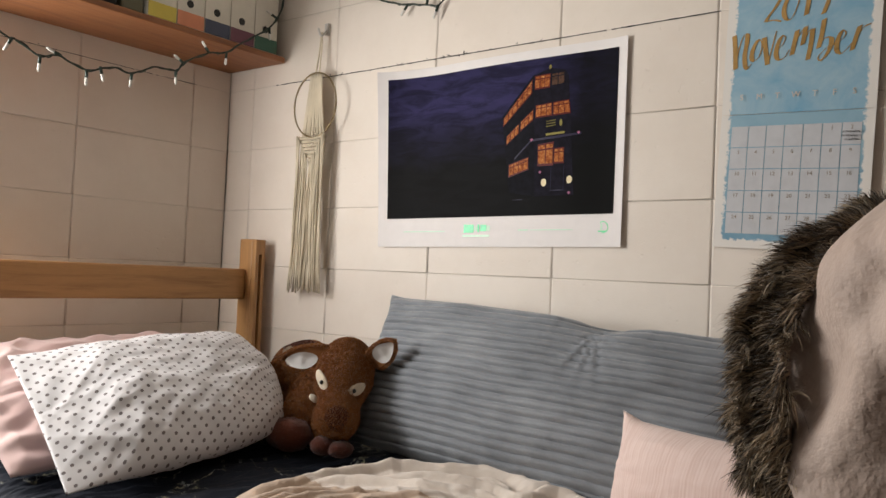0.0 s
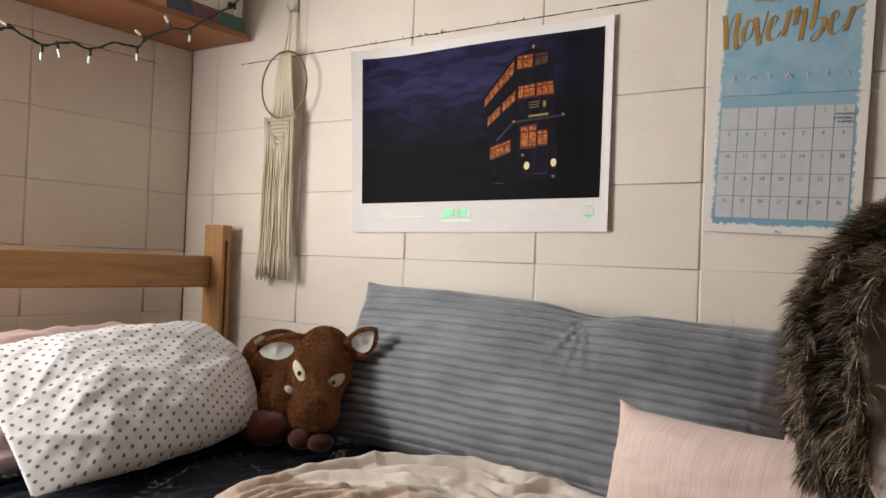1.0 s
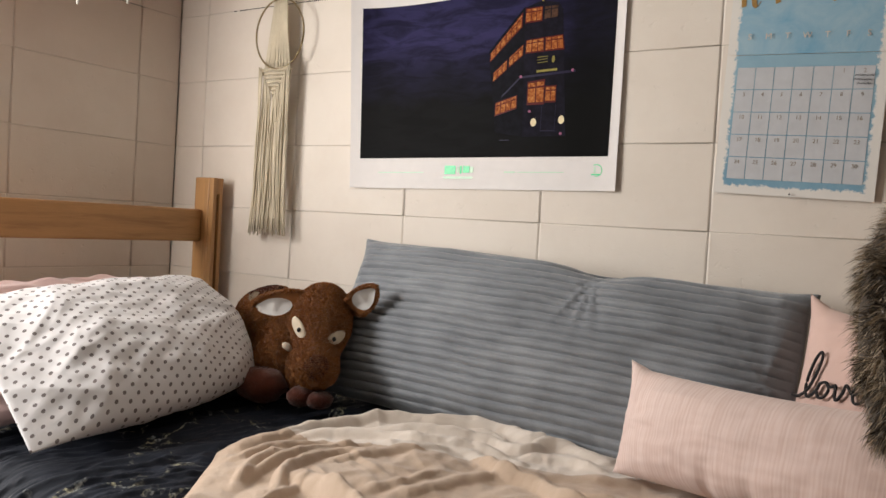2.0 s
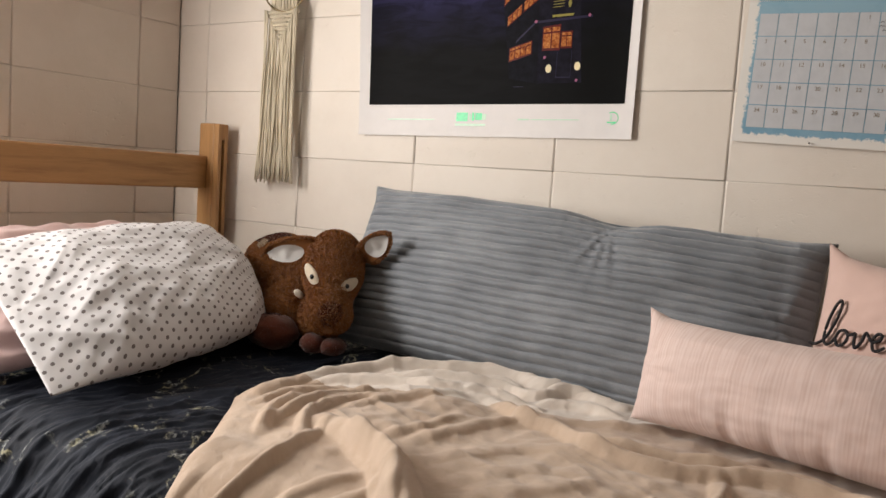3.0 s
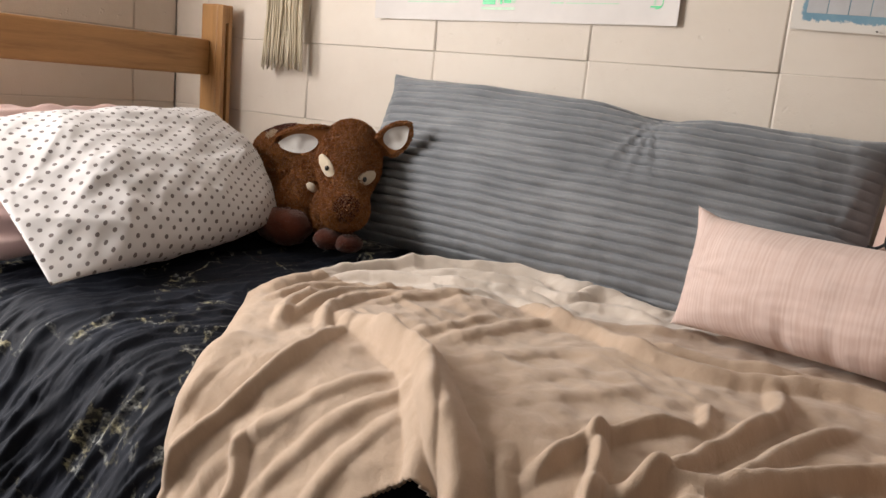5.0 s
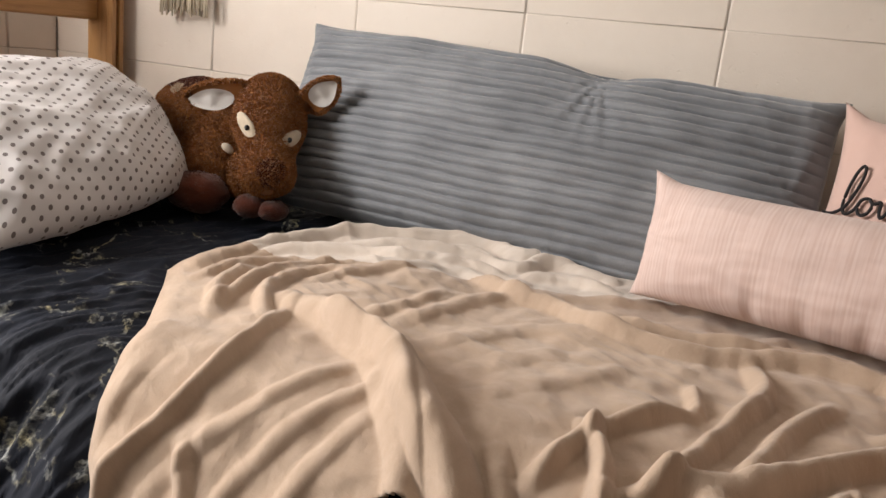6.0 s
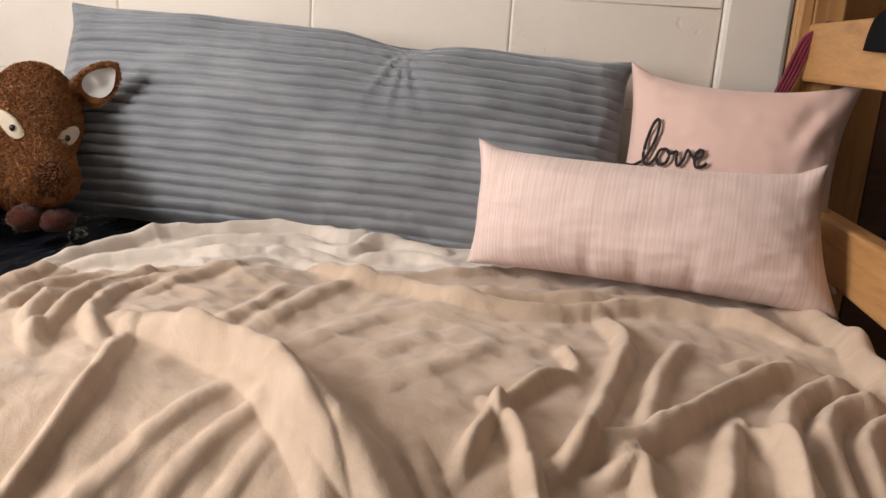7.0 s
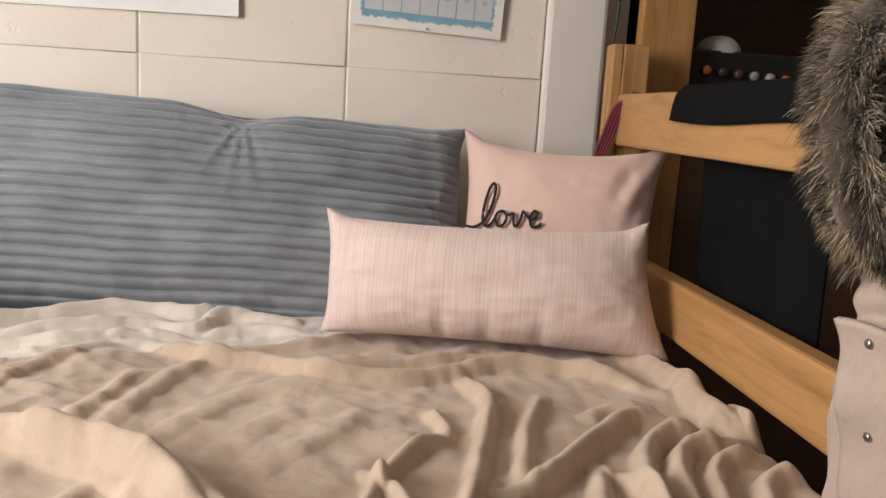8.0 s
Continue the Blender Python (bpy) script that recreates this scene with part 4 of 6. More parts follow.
macrame = thing("macrame_hanging", (MX, MY, 1.14), "cream cotton macrame hanging on a thin ring", "wall hanging")
bm = bmesh.new()
ring_pts = [(MX + 0.090 * math.cos(a) + 0.002, MY - 0.016 + 0.004 * math.cos(a), 1.731 + 0.102 * math.sin(a)) for a in (2 * math.pi * k / 48 for k in range(49))]
tube(bm, ring_pts, 0.0028, 6)
part("ring", bm, M_RING, macrame, "thin dark brass ring", smooth=True)
bm = bmesh.new()
for s in (-1, 1):
    tube(bm, curve_through([(MX - 0.003 + s * 0.002, MY + 0.004, 1.968), (MX - 0.002 + s * 0.005, MY, 1.90), (MX + s * 0.008, MY - 0.01, 1.832)], 6), 0.0026, 5)
part("hanging_cord", bm, M_CORD, macrame, smooth=True)
bm = bmesh.new()
random.seed(4)
for k in range(22):
    f = k / 21 * 2 - 1
    pts = [(MX - 0.004 + f * 0.024, MY - 0.008 - random.random() * 0.006, 1.834), (MX - 0.004 + f * 0.033, MY - 0.012, 1.74),
           (MX - 0.004 + f * 0.050, MY - 0.01 - random.random() * 0.006, 1.632)]
    tube(bm, curve_through(pts, 4), 0.0026, 5)
part("strand_fan", bm, M_CORD, macrame, kind="stuff", smooth=True)
bm = bmesh.new()
for row in range(8):
    count = 15 - row * 2
    for k in range(count):
        x = MX - 0.006 + (k - (count - 1) / 2) * 0.0082
        add_ball(bm, (x, MY - 0.014, 1.628 - row * 0.0115), (0.0052, 0.0050, 0.0064), pose(0, 0, 0, 0, 35 if k % 2 else -35, 0).to_3x3(), 8, 6)
part("knotwork", bm, M_CORD, macrame, kind="stuff", smooth=True)
bm = bmesh.new()
for k in range(46):
    f = k / 45 * 2 - 1
    top = 1.640 - 0.095 * (1 - abs(f)) + random.uniform(-0.004, 0.004)
    x0, low = MX - 0.008 + f * 0.060, 1.150 + random.uniform(-0.012, 0.012)
    sway = random.uniform(-0.006, 0.006)
    pts = [(x0, MY - 0.012 - random.random() * 0.012, top), (x0 + sway - 0.004, MY - 0.010 - random.random() * 0.014, (top + low) / 2),
           (x0 + f * 0.012 + 0.008 * random.uniform(-1, 1) - 0.008, MY - 0.008 - random.random() * 0.014, low)]
    tube(bm, curve_through(pts, 5), 0.0025, 5)
part("fringe", bm, M_CORD, macrame, "loose cream cord fringe", kind="stuff", smooth=True)
bm = bmesh.new()
tube(bm, curve_through([(MX + 0.0, 1.998, 1.985), (MX, 1.985, 1.968), (MX, 1.972, 1.955), (MX - 0.004, 1.966, 1.965), (MX - 0.008, 1.964, 1.978)], 5), 0.0035, 6)
add_box(bm, (MX - 0.008, 1.990, 1.962), (MX + 0.008, 1.9985, 2.0), 0.002)
solid("wall_hook", bm, M_HOOK, (MX, 1.998, 1.96), "small pale plastic hook stuck on the wall", "hook", smooth=True)


# ---- poster ----
def night_print():
    n = Nodes("night_print", 0.65, specular=0.10)
    c = n.coords("UV")
    sx = n.node("ShaderNodeSeparateXYZ")
    n.put(sx.inputs[0], c)
    height = n.math("ADD", sx.outputs[1], n.math("MULTIPLY", n.noise(c, 7, 4), 0.25))
    sky_c = n.ramp(height, ((0.45, (0.004, 0.004, 0.005)), (0.70, (0.012, 0.011, 0.034)), (0.88, (0.032, 0.028, 0.095)), (1.1, (0.026, 0.023, 0.080))))
    cloud = n.ramp(n.noise(n.coords("UV", (1, 2.2, 1)), 6, 5, 0.6, 0.8), ((0.42, (1, 1, 1)), (0.62, (0.25, 0.24, 0.28))))
    col = n.mix(0.85, sky_c, cloud, "MULTIPLY")
    # trees darken the flank
    tree = n.math("ADD", sx.outputs[0], n.math("MULTIPLY", n.noise(c, 12, 5), 0.22))
    dark = n.ramp(tree, ((0.0, (0.45, 0.45, 0.45)), (0.25, (1, 1, 1)), (0.80, (1, 1, 1)), (0.98, (0.16, 0.16, 0.16))))
    n.color(n.mix(1.0, col, dark, "MULTIPLY"))
    return n.mat


def window_glow_paint():
    n = Nodes("orange_print", 0.65, specular=0.1)
    c = n.coords("Object")
    v = n.noise(c, 140, 4, 0.7)
    n.color(n.ramp(v, ((0.32, (0.10, 0.020, 0.006)), (0.5, (0.36, 0.10, 0.025)), (0.68, (0.62, 0.28, 0.09)))))
    return n.mat


M_POSTER = plain("poster_paper", (0.80, 0.765, 0.755), 0.6, vary=0.02)
M_NIGHT = night_print()
M_BUS = plain("bus_print", (0.006, 0.006, 0.010), 0.7, vary=0.5, scale=60, spec=0.1)
M_BUS_FRONT = plain("bus_front_print", (0.008, 0.007, 0.014), 0.7, vary=0.5, scale=60, spec=0.1)
M_BUS_WIN = window_glow_paint()
M_BUS_DIM = plain("dim_window_print", (0.07, 0.035, 0.022), 0.35, vary=0.6, scale=120, spec=0.1)
M_BUS_RED = plain("mullion_print", (0.10, 0.012, 0.012), 0.35, spec=0.1)
M_BUS_EDGE = plain("edge_print", (0.022, 0.018, 0.045), 0.35, spec=0.1)
M_BUS_LAMP = plain("headlamp_print", (0.86, 0.74, 0.48), 0.35, vary=0.03, spec=0.1)
M_BUS_PINK = plain("side_lamp_print", (0.36, 0.12, 0.22), 0.35, spec=0.1)
M_BUS_GOLD = plain("gold_print", (0.26, 0.22, 0.06), 0.35, spec=0.1)
M_MINT = plain("mint_print", (0.10, 0.80, 0.36), 0.35, vary=0.15, scale=90)
M_MINT_PALE = plain("pale_mint_print", (0.56, 0.80, 0.62), 0.35, vary=0.1, scale=90)


def paper(u, v, off=0.0):
    """A place on the poster: u across, v up, off: metres in front of the sheet. Its upper corner by the hanging lifts off the wall."""
    lift = 0.036 * max(0.0, 1 - u / 0.30) ** 2 * max(0.0, v) ** 1.4 + 0.010 * max(0.0, 1 - u / 0.12) ** 2
    lift += 0.006 * max(0.0, (u - 0.9) / 0.1) ** 2 + 0.003 * (0.5 + 0.5 * math.sin(u * 9 + v * 3))
    x = -1.680 + 0.769 * u
    z = (1.291 + 0.009 * u) + (0.509 - 0.004 * u) * v + 0.004 * math.sin(math.pi * u) * v
    return Vector((x, 1.9965 - lift - off, z))


def printed(pu, pv, off):
    return paper(0.040 + 0.930 * pu, 0.158 + 0.795 * pv, off)


def add_patch(bm, quad, off, mat, steps=3):
    """A printed four-sided patch on the poster, from its corners in the picture's own measure."""
    a, b, c, d = [Vector((*p, 0)) for p in quad]

    def place(u, v):
        p = (a * (1 - u) + b * u) * (1 - v) + (d * (1 - u) + c * u) * v
        return printed(p.x, p.y, off)
    sheet(bm, steps, steps, place, None, mat)


def add_disc(bm, pu, pv, r, off, mat, squash=1.0, n=14):
    mid = printed(pu, pv, off)
    vs = [bm.verts.new(mid + Vector((r * math.cos(2 * math.pi * k / n), 0, r * squash * math.sin(2 * math.pi * k / n)))) for k in range(n)]
    bm.faces.new(vs).material_index = mat


poster = thing("poster", (-1.29, 1.996, 1.29), "white-bordered poster of a lit bus at night", "poster")
bm = bmesh.new()
sheet(bm, 40, 24, lambda u, v: paper(u, v), None)
part("sheet", bm, M_POSTER, poster, smooth=True)
bm = bmesh.new()
sheet(bm, 40, 24, lambda u, v: printed(u, v, 0.0009), lambda u, v: (u, v))
part("picture", bm, M_NIGHT, poster, "dark blue night sky print", smooth=True)
bm = bmesh.new()
add_patch(bm, ((0.581, 0.151), (0.689, 0.12), (0.670, 0.899), (0.540, 0.648)), 0.0013, 0, 6)
add_patch(bm, ((0.689, 0.12), (0.848, 0.12), (0.812, 0.86), (0.670, 0.899)), 0.0013, 1, 6)
add_patch(bm, ((0.670, 0.890), (0.814, 0.86), (0.797, 0.905), (0.737, 0.931)), 0.0014, 1, 4)


def window_row(lo0, lo1, hi1, hi0, panes, mat=2, glaze=3):
    """A lit row between its four corners, split by mullions into panes with a top light."""
    lo0, lo1, hi1, hi0 = [Vector(p) for p in (lo0, lo1, hi1, hi0)]

    def mix(a, b):
        lo, hi = lo0.lerp(lo1, a), hi0.lerp(hi1, a)
        return tuple(lo.lerp(hi, b))
    add_patch(bm, (mix(-0.02, -0.08), mix(1.02, -0.08), mix(1.02, 1.06), mix(-0.02, 1.06)), 0.0016, glaze)
    for k in range(panes):
        a, b = (k + 0.07) / panes, (k + 0.93) / panes
        add_patch(bm, (mix(a, 0.04), mix(b, 0.04), mix(b, 0.70), mix(a, 0.70)), 0.0020, mat, 2)
        add_patch(bm, (mix(a, 0.78), mix(b, 0.78), mix(b, 0.97), mix(a, 0.97)), 0.0020, mat, 2)


window_row((0.548, 0.588), (0.663, 0.781), (0.663, 0.86), (0.548, 0.636), 6)
window_row((0.563, 0.464), (0.614, 0.532), (0.614, 0.588), (0.563, 0.515), 3)
window_row((0.622, 0.545), (0.673, 0.61), (0.673, 0.672), (0.622, 0.60), 3)
window_row((0.578, 0.255), (0.66, 0.297), (0.659, 0.369), (0.578, 0.329), 4)
window_row((0.676, 0.805), (0.737, 0.811), (0.737, 0.889), (0.676, 0.884), 3)
window_row((0.744, 0.813), (0.796, 0.821), (0.795, 0.894), (0.744, 0.891), 2, 4, 1)
window_row((0.684, 0.623), (0.750, 0.628), (0.748, 0.704), (0.684, 0.695), 3)
window_row((0.756, 0.629), (0.823, 0.634), (0.816, 0.712), (0.755, 0.705), 3)
window_row((0.700, 0.319), (0.762, 0.32), (0.761, 0.452), (0.699, 0.441), 2)
window_row((0.766, 0.327), (0.805, 0.327), (0.804, 0.415), (0.766, 0.413), 2)
add_patch(bm, ((0.669, 0.470), (0.870, 0.492), (0.870, 0.506), (0.669, 0.484)), 0.0018, 5)
add_patch(bm, ((0.600, 0.360), (0.669, 0.470), (0.669, 0.484), (0.600, 0.374)), 0.0018, 5)
for pu, pv in ((0.728, 0.205), (0.830, 0.216)):
    add_disc(bm, pu, pv, 0.0078, 0.0022, 6, 1.3)
for pu, pv in ((0.671, 0.481), (0.859, 0.504), (0.711, 0.271), (0.830, 0.135)):
    add_disc(bm, pu, pv, 0.0036, 0.0022, 7)
for v0 in (0.556, 0.572, 0.588):
    add_patch(bm, ((0.729, v0), (0.768, v0 + 0.005), (0.768, v0 + 0.009), (0.729, v0 + 0.004)), 0.0022, 8, 1)
add_patch(bm, ((0.729, 0.500), (0.804, 0.506), (0.804, 0.520), (0.729, 0.514)), 0.0022, 8, 1)
add_disc(bm, 0.788, 0.575, 0.0040, 0.0022, 8, 2.2)
add_disc(bm, 0.737, 0.935, 0.0035, 0.0022, 8, 1.6)
for a, b, c, d in ((0.755, 0.15, 0.757, 0.30), (0.806, 0.15, 0.808, 0.31), (0.755, 0.15, 0.808, 0.157), (0.600, 0.10, 0.640, 0.105)):
    add_patch(bm, ((a, b), (c, b), (c, d), (a, d)), 0.0021, 5, 1)
part("bus_picture", bm, [M_BUS, M_BUS_FRONT, M_BUS_WIN, M_BUS_RED, M_BUS_DIM, M_BUS_EDGE, M_BUS_LAMP, M_BUS_PINK, M_BUS_GOLD], poster,
     "printed three-decked bus with orange windows")
bm = bmesh.new()
for u0, u1, v0, v1, mat in ((0.395, 0.438, 0.075, 0.118, 0), (0.444, 0.452, 0.083, 0.112, 1), (0.454, 0.462, 0.078, 0.118, 0), (0.466, 0.492, 0.082, 0.116, 0), (0.494, 0.506, 0.082, 0.112, 1), (0.392, 0.505, 0.052, 0.064, 1),
                            (0.120, 0.310, 0.081, 0.086, 1), (0.622, 0.662, 0.082, 0.089, 1), (0.670, 0.830, 0.083, 0.087, 1), (0.920, 0.950, 0.072, 0.078, 0), (0.928, 0.934, 0.082, 0.110, 1)):
    sheet(bm, 4, 1, lambda u, v: paper(u0 + (u1 - u0) * u, v0 + (v1 - v0) * v, 0.001), None, mat)
ring = [[bm.verts.new(paper(0.936, 0.094, 0.001) + Vector((r * math.cos(a), 0, r * math.sin(a)))) for a in (math.radians(d) for d in range(-100, 130, 15))] for r in (0.0125, 0.0145)]
for i in range(len(ring[0]) - 1):
    bm.faces.new((ring[0][i], ring[0][i + 1], ring[1][i + 1], ring[1][i])).material_index = 0
part("caption", bm, [M_MINT, M_MINT_PALE], poster, "bright mint green printed marks", kind="stuff")


# ---- calendar ----
def watercolour(name, deep, pale, lean):
    """Blue wash on white paper, its edge ragged."""
    n = Nodes(name, 0.6, specular=0.25)
    uv = n.coords("UV")
    sx = n.node("ShaderNodeSeparateXYZ")
    n.put(sx.inputs[0], uv)
    x, y = sx.outputs[0], sx.outputs[1]
    blot = n.noise(uv, 3.2, 6, 0.65, 0.6)
    v = n.math("ADD", n.math("MULTIPLY", y, lean), blot)
    col = n.ramp(v, ((0.35, deep), (0.6, tuple((a + b) / 2 for a, b in zip(deep, pale))), (0.85, pale)))
    ex = n.math("MINIMUM", x, n.math("SUBTRACT", 1.0, x))
    ey = n.math("MINIMUM", n.math("ADD", y, 0.02 if lean < 0 else 0.0), n.math("SUBTRACT", 1.3, y)) if lean > 0 else n.math("ADD", n.math("SUBTRACT", 1.0, y), 1.0)
    edge = n.math("MINIMUM", ex, ey)
    rag = n.math("ADD", edge, n.math("MULTIPLY", n.math("SUBTRACT", n.noise(uv, 22, 5, 0.7), 0.5), 0.10))
    mask = n.ramp(rag, ((0.055, (0, 0, 0)), (0.068, (1, 1, 1))))
    n.color(n.mix(mask, (0.76, 0.73, 0.69), col))
    return n.mat


M_WASH_TOP = watercolour("wash_upper", (0.34, 0.49, 0.58), (0.09, 0.31, 0.50), -0.001)
M_WASH_LOW = watercolour("wash_lower", (0.17, 0.33, 0.45), (0.27, 0.43, 0.53), 0.35)
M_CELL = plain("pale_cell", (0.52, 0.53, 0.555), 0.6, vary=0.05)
M_GOLD = plain("gold_foil", (0.42, 0.25, 0.08), 0.4, 0.3, vary=0.2)
M_GREYINK = plain("brown_grey_ink", (0.30, 0.25, 0.20), 0.6)
M_PALEPINK = plain("pale_gold_ink", (0.62, 0.50, 0.40), 0.6)

CAL = pose(-0.532, 1.990, 1.585, 90, 0, 0) @ pose(0, 0, 0, 0, 0, -2.2)
calendar = thing("calendar", (-0.532, 1.99, 1.30), "blue watercolour wall calendar open at November 2019", "calendar")


def page(w, z0, z1, bulge):
    bm = bmesh.new()

    def place(u, v):
        return CAL @ Vector(((u - 0.5) * w, z0 + (z1 - z0) * v, bulge * math.sin(math.pi * v) - 0.004 + 0.004 * u))
    sheet(bm, 10, 14, place, lambda u, v: (u, v))
    return bm


ob = part("upper_page", page(0.304, 0.002, 0.305, 0.004), M_WASH_TOP, calendar, "upper page with gold month name", smooth=True)
ob = part("lower_page", page(0.304, -0.287, 0.001, 0.003), M_WASH_LOW, calendar, "lower page with the day grid", smooth=True)
def brush(bm, stroke):
    """One stroke of a flat brush on the calendar, in millimetres: broad going down, thin going up."""
    line = curve_through([(x / 1000, y / 1000, 0) for x, y in stroke], 7)
    rows = []
    for i, p in enumerate(line):
        d = line[min(i + 1, len(line) - 1)] - line[max(i - 1, 0)]
        d.normalize()
        half = 0.0013 + 0.0038 * max(0.0, -d.y) ** 1.4
        side = Vector((0.94, 0.34, 0)) * half if abs(d.y) > 0.5 else Vector((-d.y, d.x, 0)) * half
        if side.dot(Vector((1, 0.3, 0))) < 0:
            side = -side
        lift = 0.004 * math.sin(math.pi * min(1.0, max(0.0, (p.y - 0.002) / 0.303))) - 0.004 + 0.004 * (p.x / 0.304 + 0.5) + 0.0009 + 0.00002 * (len(bm.verts) % 23)
        rows.append([bm.verts.new(CAL @ (p + side * k + Vector((0, 0, lift)))) for k in (-1, 1)])
    for a, b in zip(rows, rows[1:]):
        bm.faces.new((a[0], a[1], b[1], b[0]))


def year_figures():
    bm = bmesh.new()
    brush(bm, ((-68, 246), (-59, 258), (-48, 258), (-43, 247), (-52, 228), (-66, 208), (-71, 198)))
    brush(bm, ((-71, 198), (-54, 199), (-39, 195)))
    brush(bm, ((-18, 265), (-29, 243), (-35, 218), (-30, 199), (-20, 197), (-11, 215), (-6, 238), (-9, 259), (-18, 265)))
    brush(bm, ((12, 276), (13, 236), (10, 202)))
    brush(bm, ((57, 267), (43, 270), (33, 254), (36, 238), (46, 237), (57, 257)))
    brush(bm, ((58, 264), (52, 229), (43, 200)))
    return bm


def month_name():
    bm = bmesh.new()
    brush(bm, ((-135, 175), (-131, 141), (-128, 101)))
    brush(bm, ((-128, 102), (-124, 141), (-116, 170), (-108, 175), (-107, 160), (-110, 131), (-108, 108), (-103, 99), (-95, 110)))
    brush(bm, ((-84, 161), (-93, 142), (-95, 123), (-90, 115), (-80, 124), (-75, 143), (-77, 157), (-84, 161)))
    brush(bm, ((-71, 164), (-66, 132), (-61, 105)))
    brush(bm, ((-60, 106), (-54, 139), (-47, 175)))
    brush(bm, ((-44, 134), (-33, 144), (-28, 159), (-35, 163), (-42, 148), (-45, 126), (-39, 113), (-27, 118), (-19, 132)))
    brush(bm, ((-5, 172), (-9, 147), (-13, 121)))
    brush(bm, ((-12, 123), (-3, 157), (11, 178)))
    brush(bm, ((11, 177), (9, 156), (7, 140)))
    brush(bm, ((8, 141), (16, 164), (24, 173)))
    brush(bm, ((25, 171), (23, 138), (19, 108)))
    brush(bm, ((46, 189), (43, 157), (38, 130)))
    brush(bm, ((39, 132), (48, 148), (60, 149), (62, 135), (54, 114), (43, 104), (39, 112), (52, 127), (70, 136)))
    brush(bm, ((73, 137), (84, 146), (88, 156), (81, 161), (74, 144), (73, 123), (81, 114), (92, 123), (100, 134)))
    brush(bm, ((113, 167), (107, 144), (101, 119)))
    brush(bm, ((102, 121), (111, 148), (120, 163), (133, 169)))
    return bm


part("year_lettering", year_figures(), M_GOLD, calendar, "gold brush figures reading 2019")
part("month_lettering", month_name(), M_GOLD, calendar, "gold brush script reading November")
bm = bmesh.new()
cw, ch, gx, gz = 0.0368, 0.0465, -0.128, -0.024
for k, s in enumerate("SMTWTFS"):
    letters(bm, s, 0.017, CAL @ pose(gx + (k + 0.5) * cw, 0.032, 0.0026), 0)
part("weekday_letters", bm, M_PALEPINK, calendar, kind="stuff")
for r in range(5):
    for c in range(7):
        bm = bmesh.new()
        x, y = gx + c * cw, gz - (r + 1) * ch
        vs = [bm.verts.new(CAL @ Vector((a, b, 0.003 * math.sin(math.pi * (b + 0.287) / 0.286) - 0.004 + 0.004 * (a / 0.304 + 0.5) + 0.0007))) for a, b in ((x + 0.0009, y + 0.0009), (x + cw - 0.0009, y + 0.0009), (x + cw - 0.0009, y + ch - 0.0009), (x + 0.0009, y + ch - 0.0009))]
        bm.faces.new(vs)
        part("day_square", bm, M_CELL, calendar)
bm = bmesh.new()
for day in range(1, 31):
    slot = day + 4
    r, c = divmod(slot, 7)
    letters(bm, str(day), 0.0115, CAL @ pose(gx + (c + 0.5) * cw, gz - r * ch - 0.014, 0.003 * math.sin(math.pi * (gz - r * ch + 0.279) / 0.286) - 0.004 + 0.004 * ((gx + (c + 0.5) * cw) / 0.304 + 0.5) + 0.0014))
part("day_numbers", bm, M_GREYINK, calendar, kind="stuff")
bm = bmesh.new()
random.seed(9)
for k, (w0, w1) in enumerate(((0.06, 0.92), (0.02, 0.80), (0.2, 0.86))):
    y = gz - 0.0205 - k * 0.0078
    pts = [CAL @ Vector((gx + 6 * cw + cw * (w0 + (w1 - w0) * t / 12), y + (0.0026 if t % 2 else -0.002) * random.uniform(0.4, 1.2), 0.0062)) for t in range(13)]
    tube(bm, pts, 0.0007, 4)
part("pen_note", bm, M_INK, calendar, "black pen scribble in one day square")
bm = bmesh.new()
tube(bm, [CAL @ Vector((0.0, -0.282, 0.002)), CAL @ Vector((0.0, -0.282, 0.0046))], 0.0018, 10)
part("hanging_hole", bm, M_BLACK, calendar)


